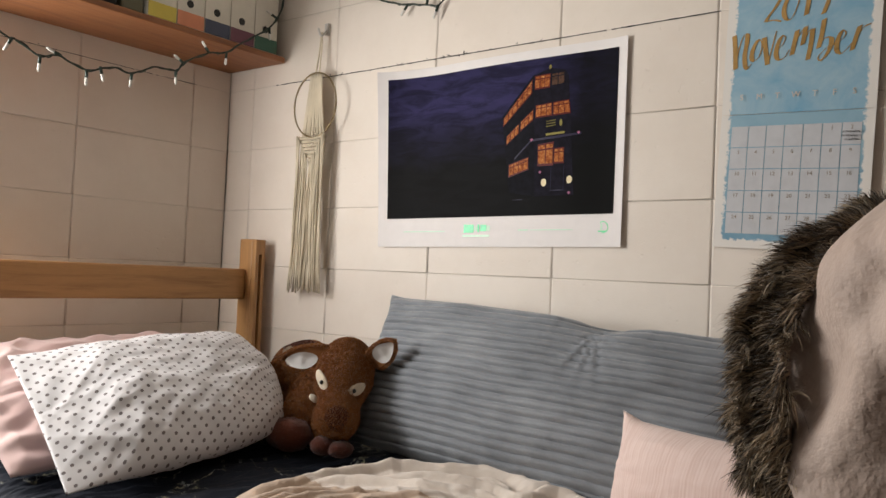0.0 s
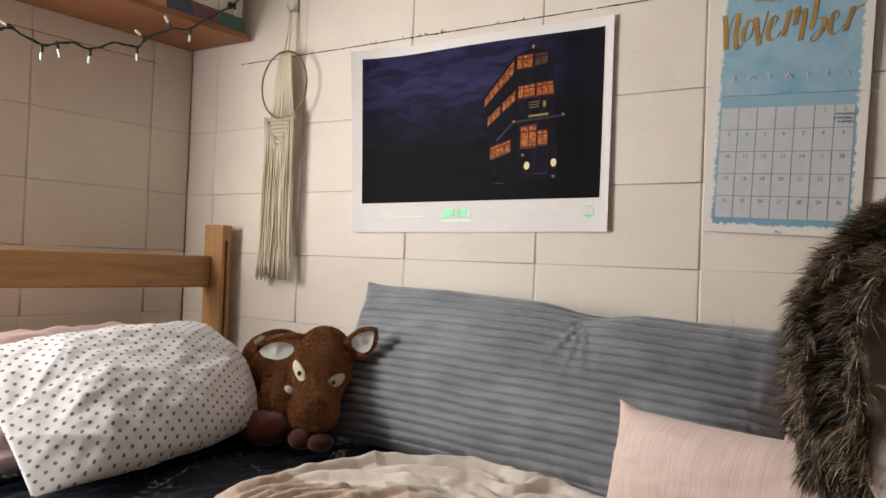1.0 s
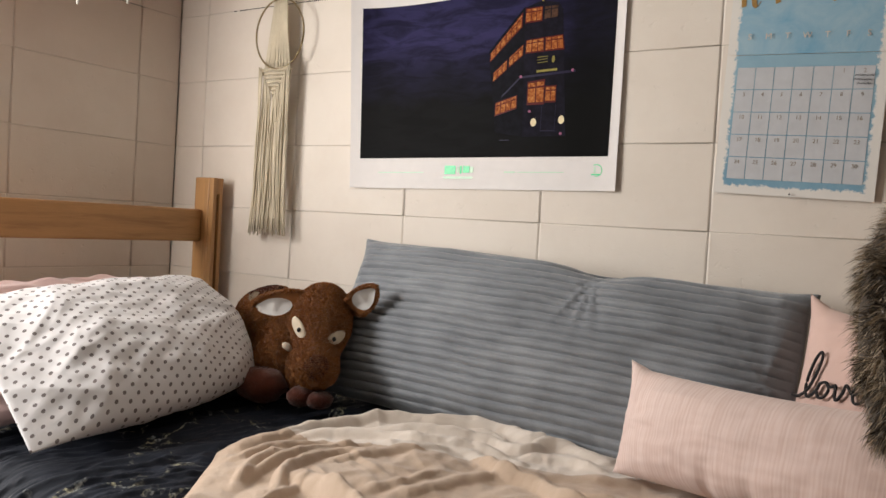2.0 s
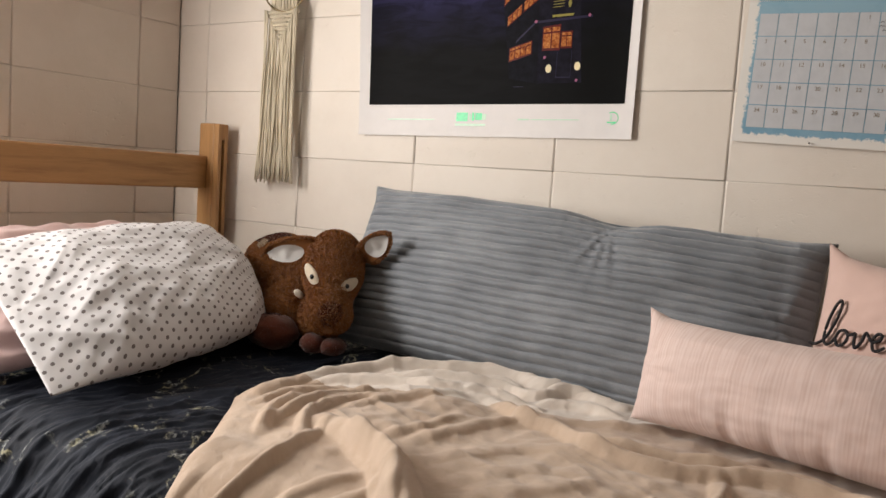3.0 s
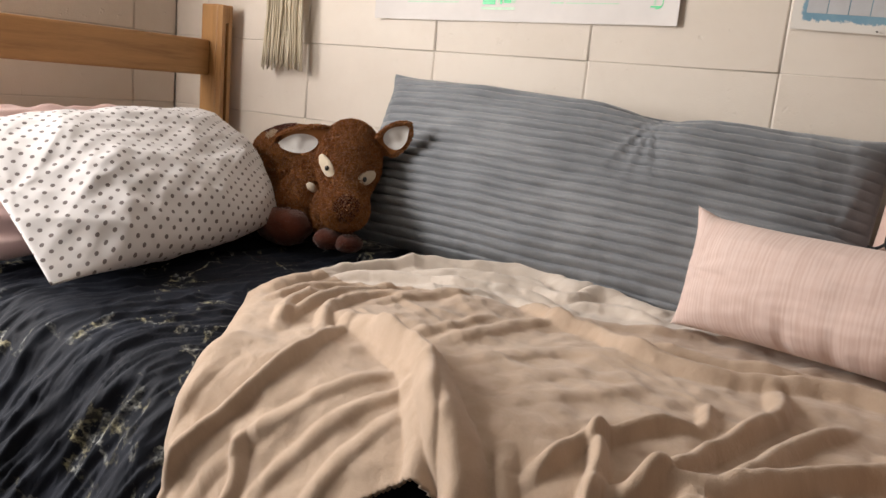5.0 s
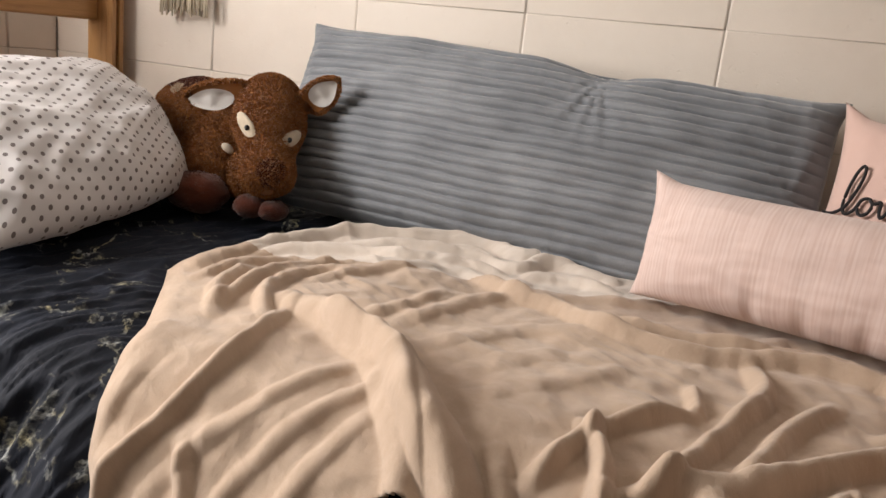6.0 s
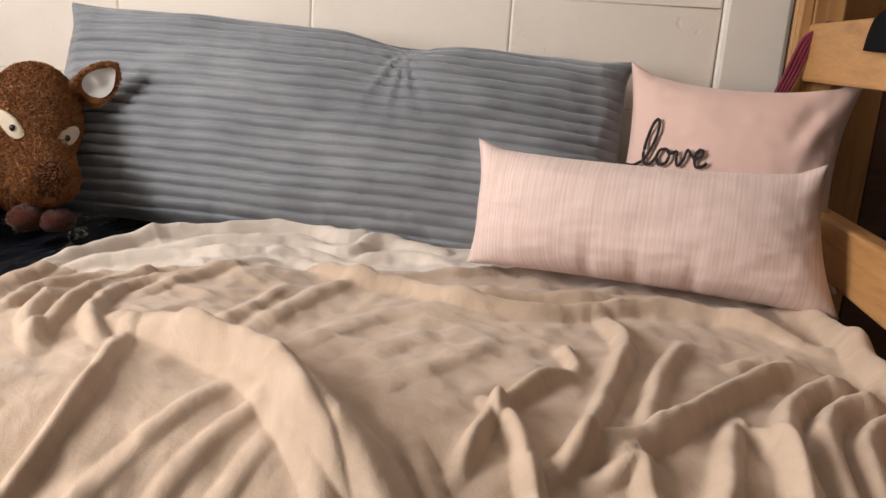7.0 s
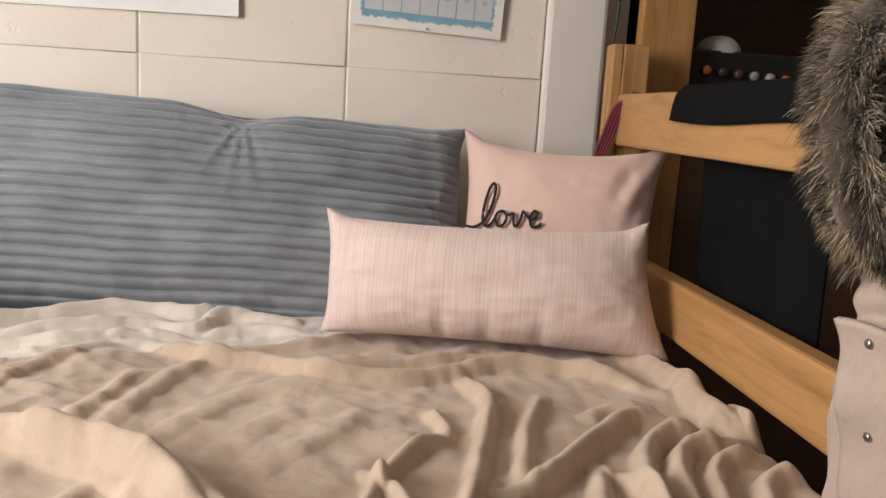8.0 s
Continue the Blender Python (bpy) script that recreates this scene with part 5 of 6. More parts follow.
# ---- shelf over the bed's head, and the files on it ----
shelf = thing("wall_shelf", (-2.29, 1.4, 1.897), "brown stained wooden wall shelf", "shelf")
part("board", box((XW + 0.001, 0.88, 1.897), (-2.142, 1.992, 1.916), 0.003), M_SHELF, shelf)
for y in (0.95, 1.6):
    bm = bmesh.new()
    add_box(bm, (XW + 0.002, y, 1.917), (XW + 0.012, y + 0.03, 2.1), 0.002)
    part("bracket", bm, M_BEDWOOD_Z, shelf)
M_CARD = plain("white_card", (0.66, 0.62, 0.54), 0.7, vary=0.04)
for label, col, y in (("yellow", (0.62, 0.50, 0.09), 1.487), ("orange", (0.62, 0.24, 0.13), 1.582), ("navy", (0.05, 0.06, 0.10), 1.677), ("plum", (0.16, 0.06, 0.085), 1.771), ("green", (0.05, 0.13, 0.09), 1.865)):
    f = thing("magazine_file", (-2.28, y + 0.046, 1.917), "white card magazine file with %s base band" % label, "magazine file", "files on the wall shelf")
    bm = bmesh.new()
    y0, y1 = y + 0.001, y + 0.0925
    add_box(bm, (-2.152, y0, 1.917), (-2.148, y1, 2.235), 0.001)
    add_box(bm, (-2.40, y0, 1.917), (-2.1525, y0 + 0.003, 2.20), 0.0008)
    add_box(bm, (-2.40, y1 - 0.003, 1.917), (-2.1525, y1, 2.20), 0.0008)
    add_box(bm, (-2.40, y0 + 0.0035, 1.9175), (-2.1525, y1 - 0.0035, 1.922))
    part("body", bm, M_CARD, f)
    part("band", box((-2.1476, y0 + 0.0005, 1.918), (-2.1462, y1 - 0.0005, 1.961)), plain("%s_band" % label, col, 0.6, vary=0.06), f, "%s band" % label)
    bm = bmesh.new()
    tube(bm, [(-2.1485, (y0 + y1) / 2 - 0.004, 1.988), (-2.1466, (y0 + y1) / 2 - 0.004, 1.988)], 0.0115, 20)
    part("finger_hole", bm, M_BLACK, f)
bm = box((-2.40, 1.415, 1.917), (-2.16, 1.482, 2.19), 0.006)
solid("book", bm, plain("olive_cover", (0.13, 0.12, 0.07), 0.6), (-2.28, 1.45, 1.917), "olive-brown book standing on the wall shelf", "book")
bm = box((-2.41, 0.98, 1.917), (-2.15, 1.40, 2.12), 0.01)
solid("storage_box", bm, plain("black_card", (0.015, 0.015, 0.016), 0.6), (-2.28, 1.2, 1.917), "black storage box on the wall shelf", "box")


# ---- string lights ----
M_WIRE = plain("green_wire", (0.012, 0.028, 0.018), 0.5)
M_BULB = plain("clear_bulb", (0.72, 0.70, 0.66), 0.15)


def string_lights(points, bulbs, label, at):
    st = thing("string_lights", at, label, "string lights", "strings of fairy lights")
    line = curve_through(points, 6)
    bm = bmesh.new()
    random.seed(len(points))
    tube(bm, [p + Vector((random.uniform(-1, 1), random.uniform(-1, 1), random.uniform(-1, 1))) * 0.0012 for p in line], 0.0026, 6)
    tube(bm, [p + Vector((0.003 * math.sin(i * 1.3), 0.003, 0.003 * math.cos(i * 1.3))) for i, p in enumerate(line)], 0.0018, 5)
    part("wire", bm, M_WIRE, st, smooth=True)
    for p, d in bulbs:
        p, d = Vector(p), Vector(d).normalized()
        bm = bmesh.new()
        tube(bm, [p, p + d * 0.020], 0.0042, 8)
        part("socket", bm, M_WIRE, st, smooth=True)
        bm = bmesh.new()
        tube(bm, [p + d * 0.019 + d * 0.022 * t for t in (0, 0.3, 0.6, 0.85, 1.0)], 0.0040, 8, lambda t: (1.0 if t < 0.7 else 1.0 - (t - 0.7) * 2.8))
        part("bulb", bm, M_BULB, st, "clear unlit bulb", smooth=True)
    return st


LX = -2.125
drape = [(LX, 0.80, 1.86), (LX, 0.98, 1.80), (LX, 1.10, 1.752), (LX, 1.13, 1.746), (LX, 1.187, 1.722), (LX, 1.233, 1.733), (LX, 1.309, 1.714), (LX, 1.379, 1.738), (LX, 1.437, 1.735),
         (LX, 1.504, 1.768), (LX, 1.573, 1.774), (LX, 1.603, 1.806), (LX, 1.682, 1.852), (LX, 1.739, 1.868), (LX, 1.82, 1.928), (LX, 1.90, 1.985), (LX, 1.945, 2.05), (LX - 0.005, 1.975, 2.14), (LX + 0.1, 1.975, 2.2)]
string_lights(drape, [((LX, 1.118, 1.75), (0, -0.5, -1)), ((LX, 1.187, 1.722), (0, -0.05, -1)), ((LX, 1.24, 1.735), (0, -0.9, 0.3)), ((LX, 1.309, 1.714), (0, 0, -1)), ((LX, 1.345, 1.732), (0, 0.3, -1)), ((LX, 1.437, 1.735), (0, -0.1, -1)),
                      ((LX, 1.573, 1.774), (0, 0.05, -1)), ((LX, 1.60, 1.80), (0, -0.8, 0.4)), ((LX, 1.682, 1.852), (0, -0.7, 0.8)), ((LX, 1.745, 1.870), (0, -0.05, -1)), ((LX, 1.905, 1.99), (0, 0.1, -1)), ((LX, 1.93, 2.03), (0, -1, 0.3))],
              "green-wired fairy lights draped under the shelf", (LX, 1.5, 1.72))
swag = [(LX + 0.11, 1.975, 2.2), (-1.90, 1.982, 2.16), (-1.75, 1.982, 2.05), (-1.675, 1.982, 2.018), (-1.62, 1.98, 2.000), (-1.574, 1.98, 1.992), (-1.52, 1.982, 1.982), (-1.487, 1.982, 1.976), (-1.44, 1.982, 2.02), (-1.30, 1.984, 2.12), (-1.0, 1.984, 2.2)]
string_lights(swag, [((-1.60, 1.98, 1.998), (-0.6, 0, -0.7)), ((-1.53, 1.98, 1.984), (0.2, 0, 1)), ((-1.487, 1.98, 1.976), (-0.4, 0, -1))], "green-wired fairy lights looped along the wall", (-1.5, 1.98, 1.97))
hang = [(-0.155, 1.985, 2.3), (-0.152, 1.98, 1.9), (-0.158, 1.98, 1.6), (-0.150, 1.978, 1.4), (-0.158, 1.978, 1.25), (-0.152, 1.978, 1.1), (-0.155, 1.978, 0.98)]
string_lights(hang, [((-0.152, 1.978, 1.385), (0.4, -0.3, 0.8)), ((-0.156, 1.978, 1.20), (0.4, -0.3, -0.8)), ((-0.154, 1.978, 1.06), (0.3, -0.3, -0.9))], "green-wired fairy lights hanging at the wall's end", (-0.155, 1.978, 0.98))


# ---- foot of the bed: cables, black cloth, case with shelves darkened for shade ----
M_MAROON = cloth("maroon_cord", (0.17, 0.018, 0.04), 0.7, weave=700)
cables = thing("cable_bundle", (-0.23, 1.85, 1.0), "maroon woven cables looped over the bed post", "cable")
for k in range(4):
    bm = bmesh.new()
    o = 0.036 + k * 0.0065
    tube(bm, curve_through([(-0.165 + o, 1.845, 1.150), (-0.172 + o * 0.6, 1.842, 1.197), (-0.200 + o, 1.840, 1.200 - o * 0.4), (-0.226 + o, 1.842, 1.168), (-0.243 + o, 1.85, 1.11), (-0.252 + o * 0.8, 1.855, 1.05), (-0.255 + o * 0.8, 1.86, 0.98), (-0.25 + o, 1.87, 0.9)], 6), 0.0038, 6)
    part("cable", bm, M_MAROON, cables, smooth=True)

M_BLACKCLOTH = cloth("black_fleece", (0.008, 0.008, 0.0085), 0.95, sheen=0.0, weave=600)

M_BLACKCLOTH.node_tree.nodes["Principled BSDF"].inputs["Specular IOR Level"].default_value = 0.04


def black_cloth():
    """Thrown over the foot rail: a short lap inside, the long fall outside."""
    bm = bmesh.new()
    prof = [(-0.027, 1.150), (-0.027, 1.175), (-0.026, 1.192), (-0.018, 1.204), (-0.002, 1.2055), (0.014, 1.202), (0.020, 1.185), (0.022, 1.10), (0.024, 1.0), (0.026, 0.9), (0.030, 0.80)]

    def place(u, v):
        k = v * (len(prof) - 1)
        i = min(int(k), len(prof) - 2)
        f = k - i
        x = prof[i][0] * (1 - f) + prof[i + 1][0] * f
        z = prof[i][1] * (1 - f) + prof[i + 1][1] * f
        y = -0.352 - 0.36 * u
        if v < 0.35:
            z -= 0.004 * math.sin(u * 5) * (0.35 - v) / 0.35
            y += 0.03 * (0.35 - v) / 0.35 * (1 - 2 * u)
        fall = max(0.0, v - 0.6)
        x += fall * 0.02 * math.sin(u * 14) + fall * 0.012
        y += fall * 0.10 * (u - 0.6)
        return SKEW @ Vector((x, y, z))
    sheet(bm, 40, 44, place)
    return bm


ob = solid("black_cloth", black_cloth(), M_BLACKCLOTH, (-0.15, 1.5, 0.8), "black fleece garment thrown over the foot rail", "garment", smooth=True)
mod = ob.modifiers.new("thickness", "SOLIDIFY")
mod.thickness, mod.offset = 0.004, 0

case = thing("bookcase", (0.4, 2.2, 0), "tall oak bookcase, its inside darkened in place of shade", "bookcase")
CX0, CX1, CY0, CY1 = -0.105, 0.95, 1.955, 2.40
part("stile", box((CX0, CY0, 0), (CX0 + 0.115, CY0 + 0.03, 2.25), 0.003), M_CASE, case)
part("stile", box((CX1 - 0.08, CY0, 0), (CX1, CY0 + 0.03, 2.25), 0.003), M_CASE, case)
part("side_panel", box((CX0 + 0.09, CY0 + 0.031, 0), (CX0 + 0.11, CY1, 2.25), 0.002), M_CASE_SHADED, case)
part("side_panel", box((CX1 - 0.02, CY0 + 0.031, 0), (CX1, CY1, 2.25), 0.002), M_CASE_SHADED, case)
part("back_panel", box((CX0 + 0.115, CY1 - 0.012, 0), (CX1 - 0.021, CY1, 2.25)), M_CASE_SHADED, case)
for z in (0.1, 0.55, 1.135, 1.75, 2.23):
    part("shelf", box((CX0 + 0.111, CY0 + 0.032, z), (CX1 - 0.021, CY1 - 0.013, z + 0.02), 0.002), M_CASE_SHADED, case)
# Added dark panel that fills the lower front with shade.
part("lower_shade_panel", box((CX0 + 0.117, CY0 + 0.003, 0.02), (CX1 - 0.082, CY0 + 0.024, 1.13), 0.003), M_CASE_SHADED, case, "dark panel in place of the shade below the shelf")

M_DARKBOX = plain("black_plastic", (0.014, 0.013, 0.013), 0.35)
organiser = thing("drawer_organiser", (0.3, 2.05, 1.156), "black plastic organiser with round knobs", "organiser")
part("body", box((0.012, 2.0, 1.156), (0.62, 2.2, 1.306), 0.006), M_DARKBOX, organiser)
for k in range(9):
    bm = bmesh.new()
    x = 0.064 + k * 0.037
    tube(bm, [(x, 1.999, 1.262 - 0.002 * k), (x, 1.990, 1.262 - 0.002 * k), (x, 1.986, 1.262 - 0.002 * k)], 0.0105, 14, lambda t: 1.0 if t < 0.8 else 0.7)
    col = ((0.40, 0.09, 0.03), (0.03, 0.03, 0.03), (0.07, 0.03, 0.03), (0.22, 0.21, 0.22), (0.30, 0.29, 0.31))[k % 5]
    part("knob", bm, plain("knob_%s" % "abcdefghi"[k], col, 0.4), organiser, smooth=True)
bm = bmesh.new()
add_ball(bm, (0.112, 2.05, 1.302), (0.050, 0.05, 0.040), None, 24, 14, 0, 0.05)
bmesh.ops.delete(bm, geom=[v for v in bm.verts if v.co.z < 1.300], context="VERTS")
solid("cap", bm, cloth("white_cap_cloth", (0.42, 0.38, 0.37), 0.85), (0.112, 2.05, 1.306), "white cloth cap lying on the organiser", "cap", smooth=True)


# ---- coat with a fur-trimmed hood, hung over the front post of the foot end ----
def coat_fabric():
    n = Nodes("coat_twill", 0.62, sheen=0.2, specular=0.3)
    c = n.coords()
    big = n.noise(c, 9, 5, 0.6)
    col = n.ramp(big, ((0.3, (0.42, 0.315, 0.262)), (0.7, (0.50, 0.39, 0.33))))
    fine = n.noise(c, 900, 2)
    n.color(n.mix(n.math("MULTIPLY", fine, 0.25), col, (0.36, 0.28, 0.24)))
    n.bump(fine, 0.0003, 0.5)
    n.bump(n.noise(c, 16, 5, 0.6), 0.012, 0.7)
    return n.mat


M_COAT = coat_fabric()
M_LINING = cloth("hood_lining", (0.085, 0.062, 0.04), 0.9)
M_FUR_DARK = fur_material("fur_dark", (0.022, 0.015, 0.010), (0.060, 0.042, 0.027), (0.14, 0.10, 0.065), 0.7)
M_FUR_TAN = fur_material("fur_tan", (0.17, 0.122, 0.074), (0.36, 0.268, 0.17), (0.56, 0.45, 0.32), 0.7)
M_SNAP = plain("steel_snap", (0.35, 0.33, 0.3), 0.3, 0.9)

coat = thing("coat", (-0.13, 0.95, 0.45), "cream parka with brown fur hood hung on the bed post", "coat")
RIM = curve_through([(-0.205, 1.01, 1.272), (-0.252, 1.006, 1.256), (-0.288, 0.998, 1.222), (-0.303, 0.985, 1.175), (-0.300, 0.970, 1.115), (-0.287, 0.958, 1.070), (-0.268, 0.955, 1.045)], 10)


def hood_point(u, v, out=0.0):
    """The hood's cloth: from the fur rim (u = 0) round the post to its back."""
    f = v * (len(RIM) - 1)
    i = min(int(f), len(RIM) - 2)
    p = RIM[i].lerp(RIM[i + 1], f - i)
    ang = u * math.pi * 1.15
    drag = 0.5 * u + 0.9 * v
    swell = 1 + 0.10 * noise.noise(Vector((u * 5, v * 3, 2)))
    swell += 0.30 * crease(u * 1.1 - v * 0.35, drag * 0.30, 3.0, 2.6, 2) * min(1.0, u * 3)
    swell += 0.10 * max(0.0, math.sin((u * 1.6 + v * 0.8) * 9)) ** 2 * min(1.0, u * 3)
    swell -= 0.52 * math.exp(-((u - 0.47) / 0.17) ** 2 - ((v - 0.68 + 0.4 * (u - 0.5)) / 0.26) ** 2)
    swell -= 0.24 * math.exp(-((u - 0.36) / 0.08) ** 2 - ((v - 0.26) / 0.12) ** 2)
    top = max(0.0, 1 - v * 3.2)
    r = (0.130 + 0.015 * v) * swell * (1 - 0.42 * top ** 2) + out
    r -= 0.030 * v * max(0.0, 1 - u * 2.2)
    a = math.pi * 0.98 + ang
    far = Vector((-0.12 + r * math.cos(a), 0.985 + r * 0.95 * math.sin(a), 1.285 - 0.26 * v + 0.015 * math.sin(ang) * (1 - v)))
    t = min(1.0, u * 6)
    return Vector((p.x + 0.028, p.y - 0.030, p.z)).lerp(far, t * t * (3 - 2 * t))


def hood_shell():
    bm = bmesh.new()
    sheet(bm, 110, 80, hood_point)
    return bm


def coat_body():
    bm = bmesh.new()

    def place(u, v):
        a = u * 2 * math.pi
        z = 1.045 - 0.62 * v
        pleat = 0.010 * math.sin(a * 5 + 2 * v) + 0.018 * crease(math.cos(a) + 0.2 * v, math.sin(a) + v * 0.35, 6.0, 2.4, 2)
        grow = 0.088 + 0.030 * min(1.0, v * 4) + pleat
        return Vector((-0.120 + (grow + 0.002) * math.cos(a), 0.950 + (grow + 0.010) * math.sin(a), z + 0.008 * math.sin(a * 3)))
    sheet(bm, 120, 70, place)
    return bm


for nm, mesh in (("hood", hood_shell()), ("body", coat_body())):
    ob = part(nm, mesh, M_COAT, coat, "cream twill %s" % nm, smooth=True)
    mod = ob.modifiers.new("thickness", "SOLIDIFY")
    mod.thickness, mod.offset = 0.004, -1


for start, bow in ((0.30, 0.10), (0.335, 0.10), (0.62, -0.05)):
    bm = bmesh.new()
    tube(bm, [hood_point(start + bow * math.sin(2.2 * k / 40), k / 40, 0.0012) for k in range(41)], 0.0013, 5)
    part("seam", bm, M_COAT, coat, "stitched seam", smooth=True)


def lining():
    bm = bmesh.new()

    def place(u, v):
        p = RIM[min(int(v * (len(RIM) - 1)), len(RIM) - 1)]
        a, b, c = Vector((p.x + 0.015, p.y - 0.015, p.z)), Vector((-0.205, 0.99, p.z)), Vector((-0.225, 1.060, p.z * 0.96 + 0.045))
        return (a * (1 - u) + b * u) * (1 - u) + (b * (1 - u) + c * u) * u
    sheet(bm, 20, 40, place)
    return bm


part("lining", lining(), M_LINING, coat, "dark brown hood lining", smooth=True)


def fur(lines, count, length):
    bm = bmesh.new()
    random.seed(21)
    for line, share, wide in lines:
        n = len(line)
        for _ in range(int(count * share)):
            f = random.random() * (n - 1)
            i = min(int(f), n - 2)
            p = line[i].lerp(line[i + 1], f - i)
            d = (line[i + 1] - line[i]).normalized()
            out = (p - Vector((-0.17, 1.0, 1.165)))
            out = (out - d * out.dot(d)).normalized()
            across = d.cross(out).normalized()
            s = random.uniform(-1, 1)
            nr = (out * (1 - 0.45 * abs(s)) + across * s * 1.0 + d * random.uniform(-0.1, 0.55)).normalized()
            root = p + across * s * wide + out * random.uniform(-0.004, 0.004)
            tuft = Vector((noise.noise(root * 60), noise.noise(root * 60 + Vector((7, 0, 0))), noise.noise(root * 60 + Vector((0, 9, 0)))))
            nr = (nr + tuft * 1.1).normalized()
            band = 1 if math.sin(s * 5.2 + 0.6 + 2.2 * noise.noise(root * 34)) > 0.05 else 0
            if random.random() < 0.22:
                band = 1 - band
            ln = length * random.uniform(0.55, 1.15) * (1 + 0.5 * noise.noise(root * 40))
            side = nr.cross(Vector((random.gauss(0, 1), random.gauss(0, 1), random.gauss(0, 1)))).normalized()
            bend = (d * random.uniform(0.0, 0.8) + side.cross(nr) * random.uniform(-0.5, 0.5) + Vector((0, 0, -0.35)))
            w = random.uniform(0.0004, 0.0009)
            pts = [root, root + nr * ln * 0.4, root + nr * ln * 0.72 + bend * ln * 0.12, root + nr * ln * 0.95 + bend * ln * 0.35]
            prev = None
            for k, q in enumerate(pts[:-1]):
                pair = (bm.verts.new(q - side * w * (1 - k * 0.28)), bm.verts.new(q + side * w * (1 - k * 0.28)))
                if prev:
                    face = bm.faces.new((prev[0], prev[1], pair[1], pair[0]))
                    face.material_index = 0 if k == 1 and random.random() < 0.3 else band
                prev = pair
            face = bm.faces.new((prev[0], prev[1], bm.verts.new(pts[-1])))
            face.material_index = band
    return bm


FAR_RIM = curve_through([(-0.200, 1.02, 1.285), (-0.235, 1.060, 1.275), (-0.250, 1.085, 1.22), (-0.246, 1.080, 1.16), (-0.235, 1.055, 1.10), (-0.245, 1.0, 1.06)], 10)
bm = bmesh.new()
tube(bm, RIM, 0.020, 8)
tube(bm, FAR_RIM, 0.018, 8)
core = part("fur_backing", bm, M_FUR_DARK, coat, smooth=True)
INNER_RIM = [p + Vector((0.030, -0.026, -0.004)) for p in RIM]
part("fur_trim", fur(((RIM, 0.46, 0.026), (INNER_RIM, 0.26, 0.024), (FAR_RIM, 0.28, 0.022)), 46000, 0.027), [M_FUR_DARK, M_FUR_TAN], coat, "shaggy brown and tan fur edge", kind="stuff")

# front placket with snaps, hanging on the bed side
bm = bmesh.new()


def placket(u, v):
    z = 0.985 - 0.51 * v
    ruffle = 0.004 * math.sin(v * 34 + u * 2) * (1 - u)
    return Vector((-0.291 + 0.10 * min(v, 0.4) + 0.02 * u * u + ruffle, 0.972 - 0.16 * u - 0.003 * math.sin(v * 21), z + 0.004 * math.sin(u * 6)))


sheet(bm, 24, 90, placket)
ob = part("placket", bm, M_COAT, coat, "front flap with ruffled edge", smooth=True)
mod = ob.modifiers.new("thickness", "SOLIDIFY")
mod.thickness, mod.offset = 0.006, 0
for v in (0.03, 0.195, 0.36, 0.525, 0.69):
    p = placket(0.25, v)
    bm = bmesh.new()
    tube(bm, [p + Vector((-0.002, 0, 0)), p + Vector((-0.0055, 0, 0)), p + Vector((-0.0068, 0, 0))], 0.0044, 14, lambda t: 1.0 if t < 0.8 else 0.65)
    part("snap", bm, M_SNAP, coat, "round metal snap", smooth=True)


# standing collar above the flap
bm = bmesh.new()
sheet(bm, 20, 24, lambda u, v: Vector((-0.262 + 0.004 * v + 0.05 * u * u + 0.003 * math.sin(v * 15), 0.985 - 0.13 * u, 1.034 - 0.012 * (2 * u - 1) ** 2 - 0.075 * v)))
ob = part("collar", bm, M_COAT, coat, "stiff cream collar edge", smooth=True)
mod = ob.modifiers.new("thickness", "SOLIDIFY")
mod.thickness, mod.offset = 0.008, 0


# ---- the wall's blocks, last: one mesh shared by blocks of one size ----
BLOCKS = {}


def block_mesh(w, h):
    """A painted block face, 7 mm proud of the joint bed, its arrises rounded."""
    key = (round(w, 3), round(h, 3))
    if key not in BLOCKS:
        bm = bmesh.new()
        g, d, r = 0.0005, 0.0066, 0.0050
        outer = [(-w / 2 + g, -h / 2 + g), (w / 2 - g, -h / 2 + g), (w / 2 - g, h / 2 - g), (-w / 2 + g, h / 2 - g)]
        rings = []
        for inset, depth in ((0.0, d * 0.66), (0.0010, d * 0.76), (r * 0.42, d * 0.93), (r, d)):
            rings.append([bm.verts.new((x - math.copysign(inset, x), -depth, z - math.copysign(0.4 * inset, z))) for x, z in outer])
        for a, b in zip(rings, rings[1:]):
            for k in range(4):
                bm.faces.new((a[k], a[(k + 1) % 4], b[(k + 1) % 4], b[k])).smooth = True
        bm.faces.new(rings[-1])
        me = bpy.data.meshes.new("block")
        bm.to_mesh(me)
        bm.free()
        me.materials.append(M_BLOCK)
        BLOCKS[key] = me
    return BLOCKS[key]


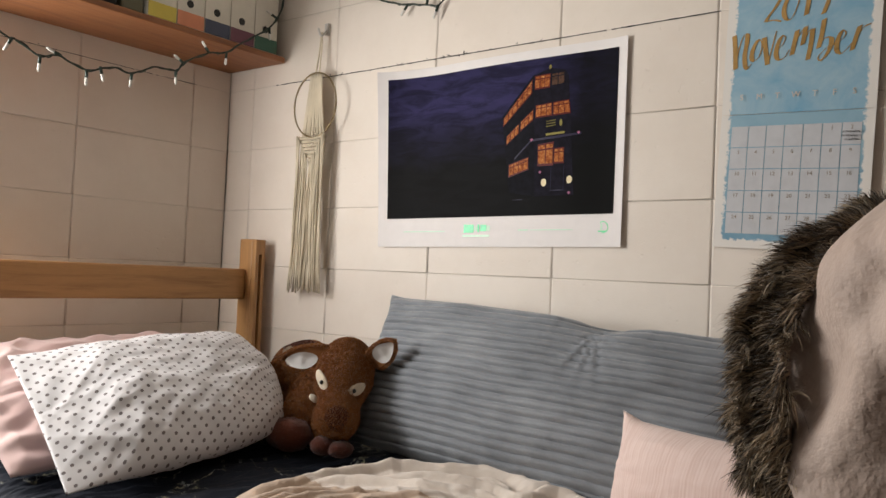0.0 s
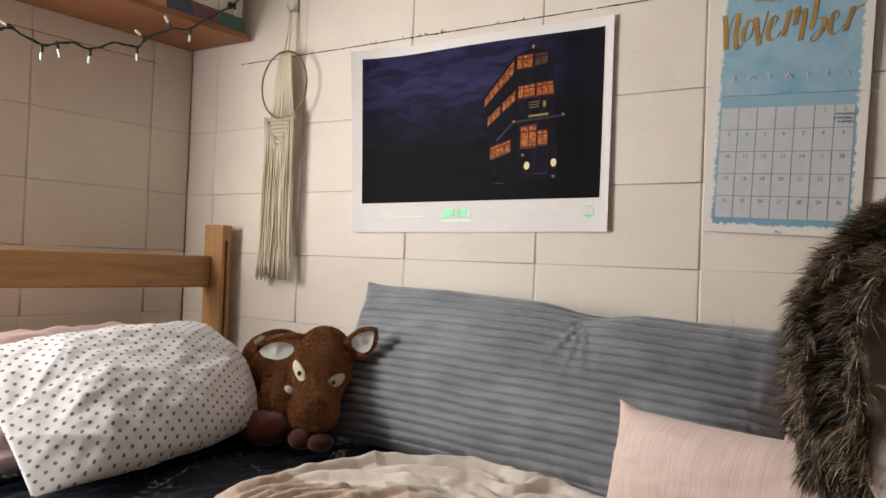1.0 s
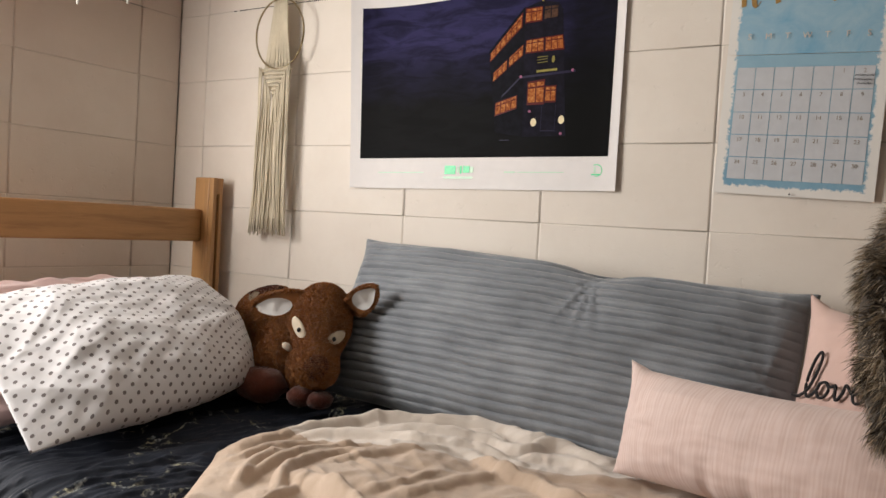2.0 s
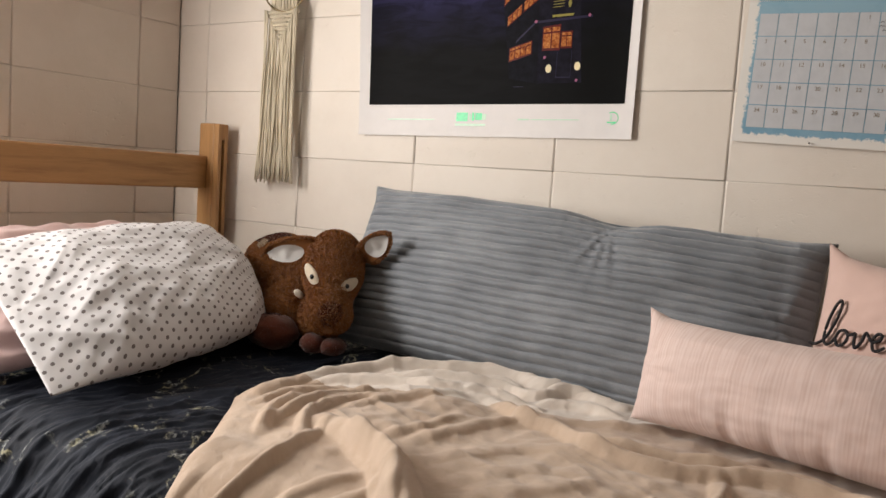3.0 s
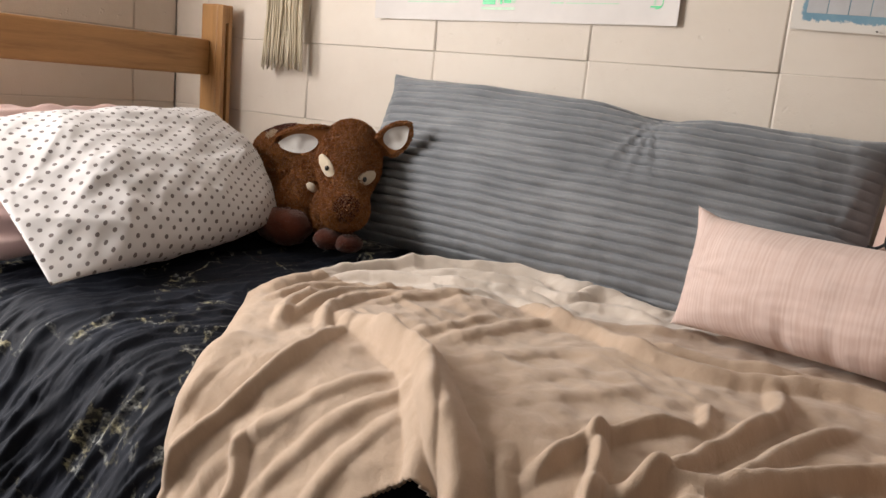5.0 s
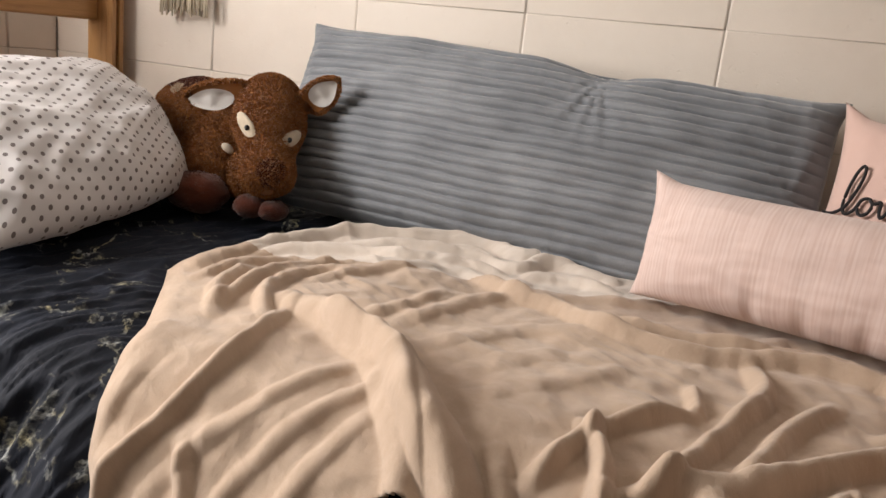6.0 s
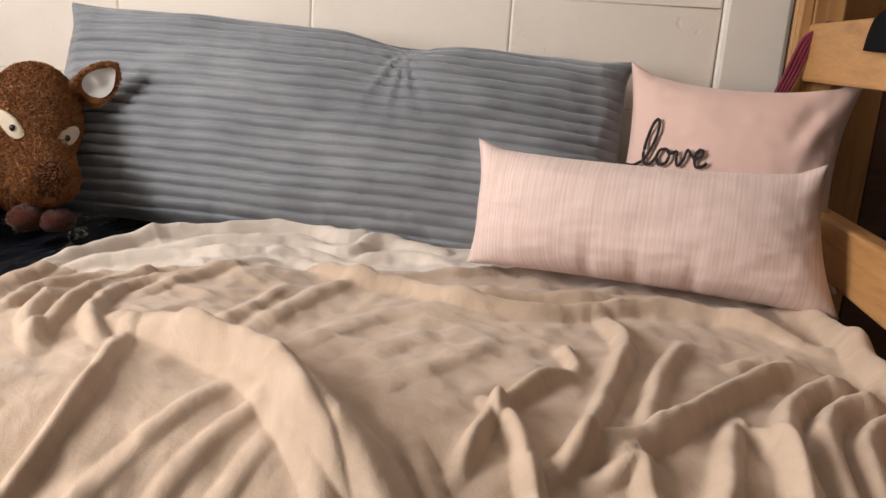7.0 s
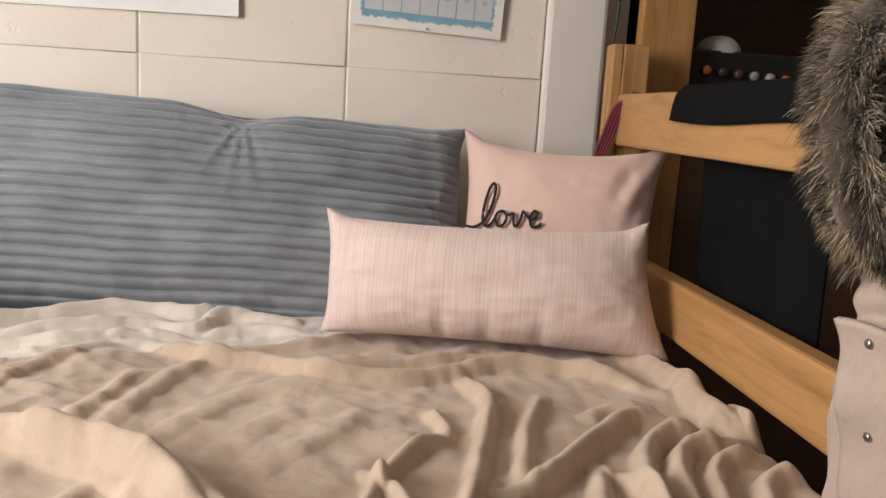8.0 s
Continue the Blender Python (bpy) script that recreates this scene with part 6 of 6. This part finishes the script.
def lay(wall, m, w, h):
    ob = new("block", block_mesh(w, h))
    ob.parent = wall
    ob.matrix_basis = Matrix.Translation(-ORIGIN[wall.name]) @ m


random.seed(33)
EDGES_Z = [0.0] + ROWS_Z + [CEIL]
for z0, z1 in zip(EDGES_Z, EDGES_Z[1:]):
    for x0, x1 in zip(NORTH_X, NORTH_X[1:]):
        tip = random.uniform(-0.0006, 0.0006)
        lay(wall_north, pose((x0 + x1) / 2, YW + 0.0068 + tip, (z0 + z1) / 2, random.uniform(-0.12, 0.12), 0, random.uniform(-0.1, 0.1)), x1 - x0, z1 - z0)
    for y0, y1 in zip(WEST_Y, WEST_Y[1:]):
        lay(wall_west, pose(XW - 0.0068, (y0 + y1) / 2, (z0 + z1) / 2, 0, random.uniform(-0.12, 0.12), 90), y0 - y1, z1 - z0)


# open mortar joint: a dark ragged line with crumbs
def crack(wall, lead, tail, out, name, seed, thin=1.0, crumbs=26):
    random.seed(seed)
    bm = bmesh.new()
    lead, tail, out = Vector(lead), Vector(tail), Vector(out)
    run = (tail - lead)
    n = int(run.length / 0.012)
    for k in range(n):
        if random.random() < 0.03:
            continue
        a, b = lead + run * (k / n), lead + run * ((k + 1.02) / n)
        t = thin * random.uniform(0.0009, 0.0016)
        vs = [bm.verts.new(p + Vector((0, 0, s * t + random.uniform(-0.0005, 0.0005))) + out * 0.0072) for p, s in ((a, -1), (b, -1), (b, 1), (a, 1))]
        bm.faces.new(vs)
    for _ in range(crumbs):
        p = lead + run * (0.45 + 0.18 * random.gauss(0, 0.6)) + out * 0.0075 + Vector((0, 0, random.uniform(-0.002, 0.006)))
        add_ball(bm, p, (random.uniform(0.002, 0.007), 0.0012, random.uniform(0.0007, 0.0018)), pose(0, 0, 0, 0, random.uniform(-60, 60), 0).to_3x3(), 6, 4)
    part(name, bm, M_BLACK, wall, "dark open mortar joint")


crack(wall_north, (-2.19, YW + 0.007, 1.829), (-0.695, YW + 0.007, 1.829), (0, -1, 0), "open_joint", 5)
crack(wall_west, (XW - 0.007, 1.10, 1.829), (XW - 0.007, 1.86, 1.829), (1, 0, 0), "open_joint", 6, 0.6, 2)
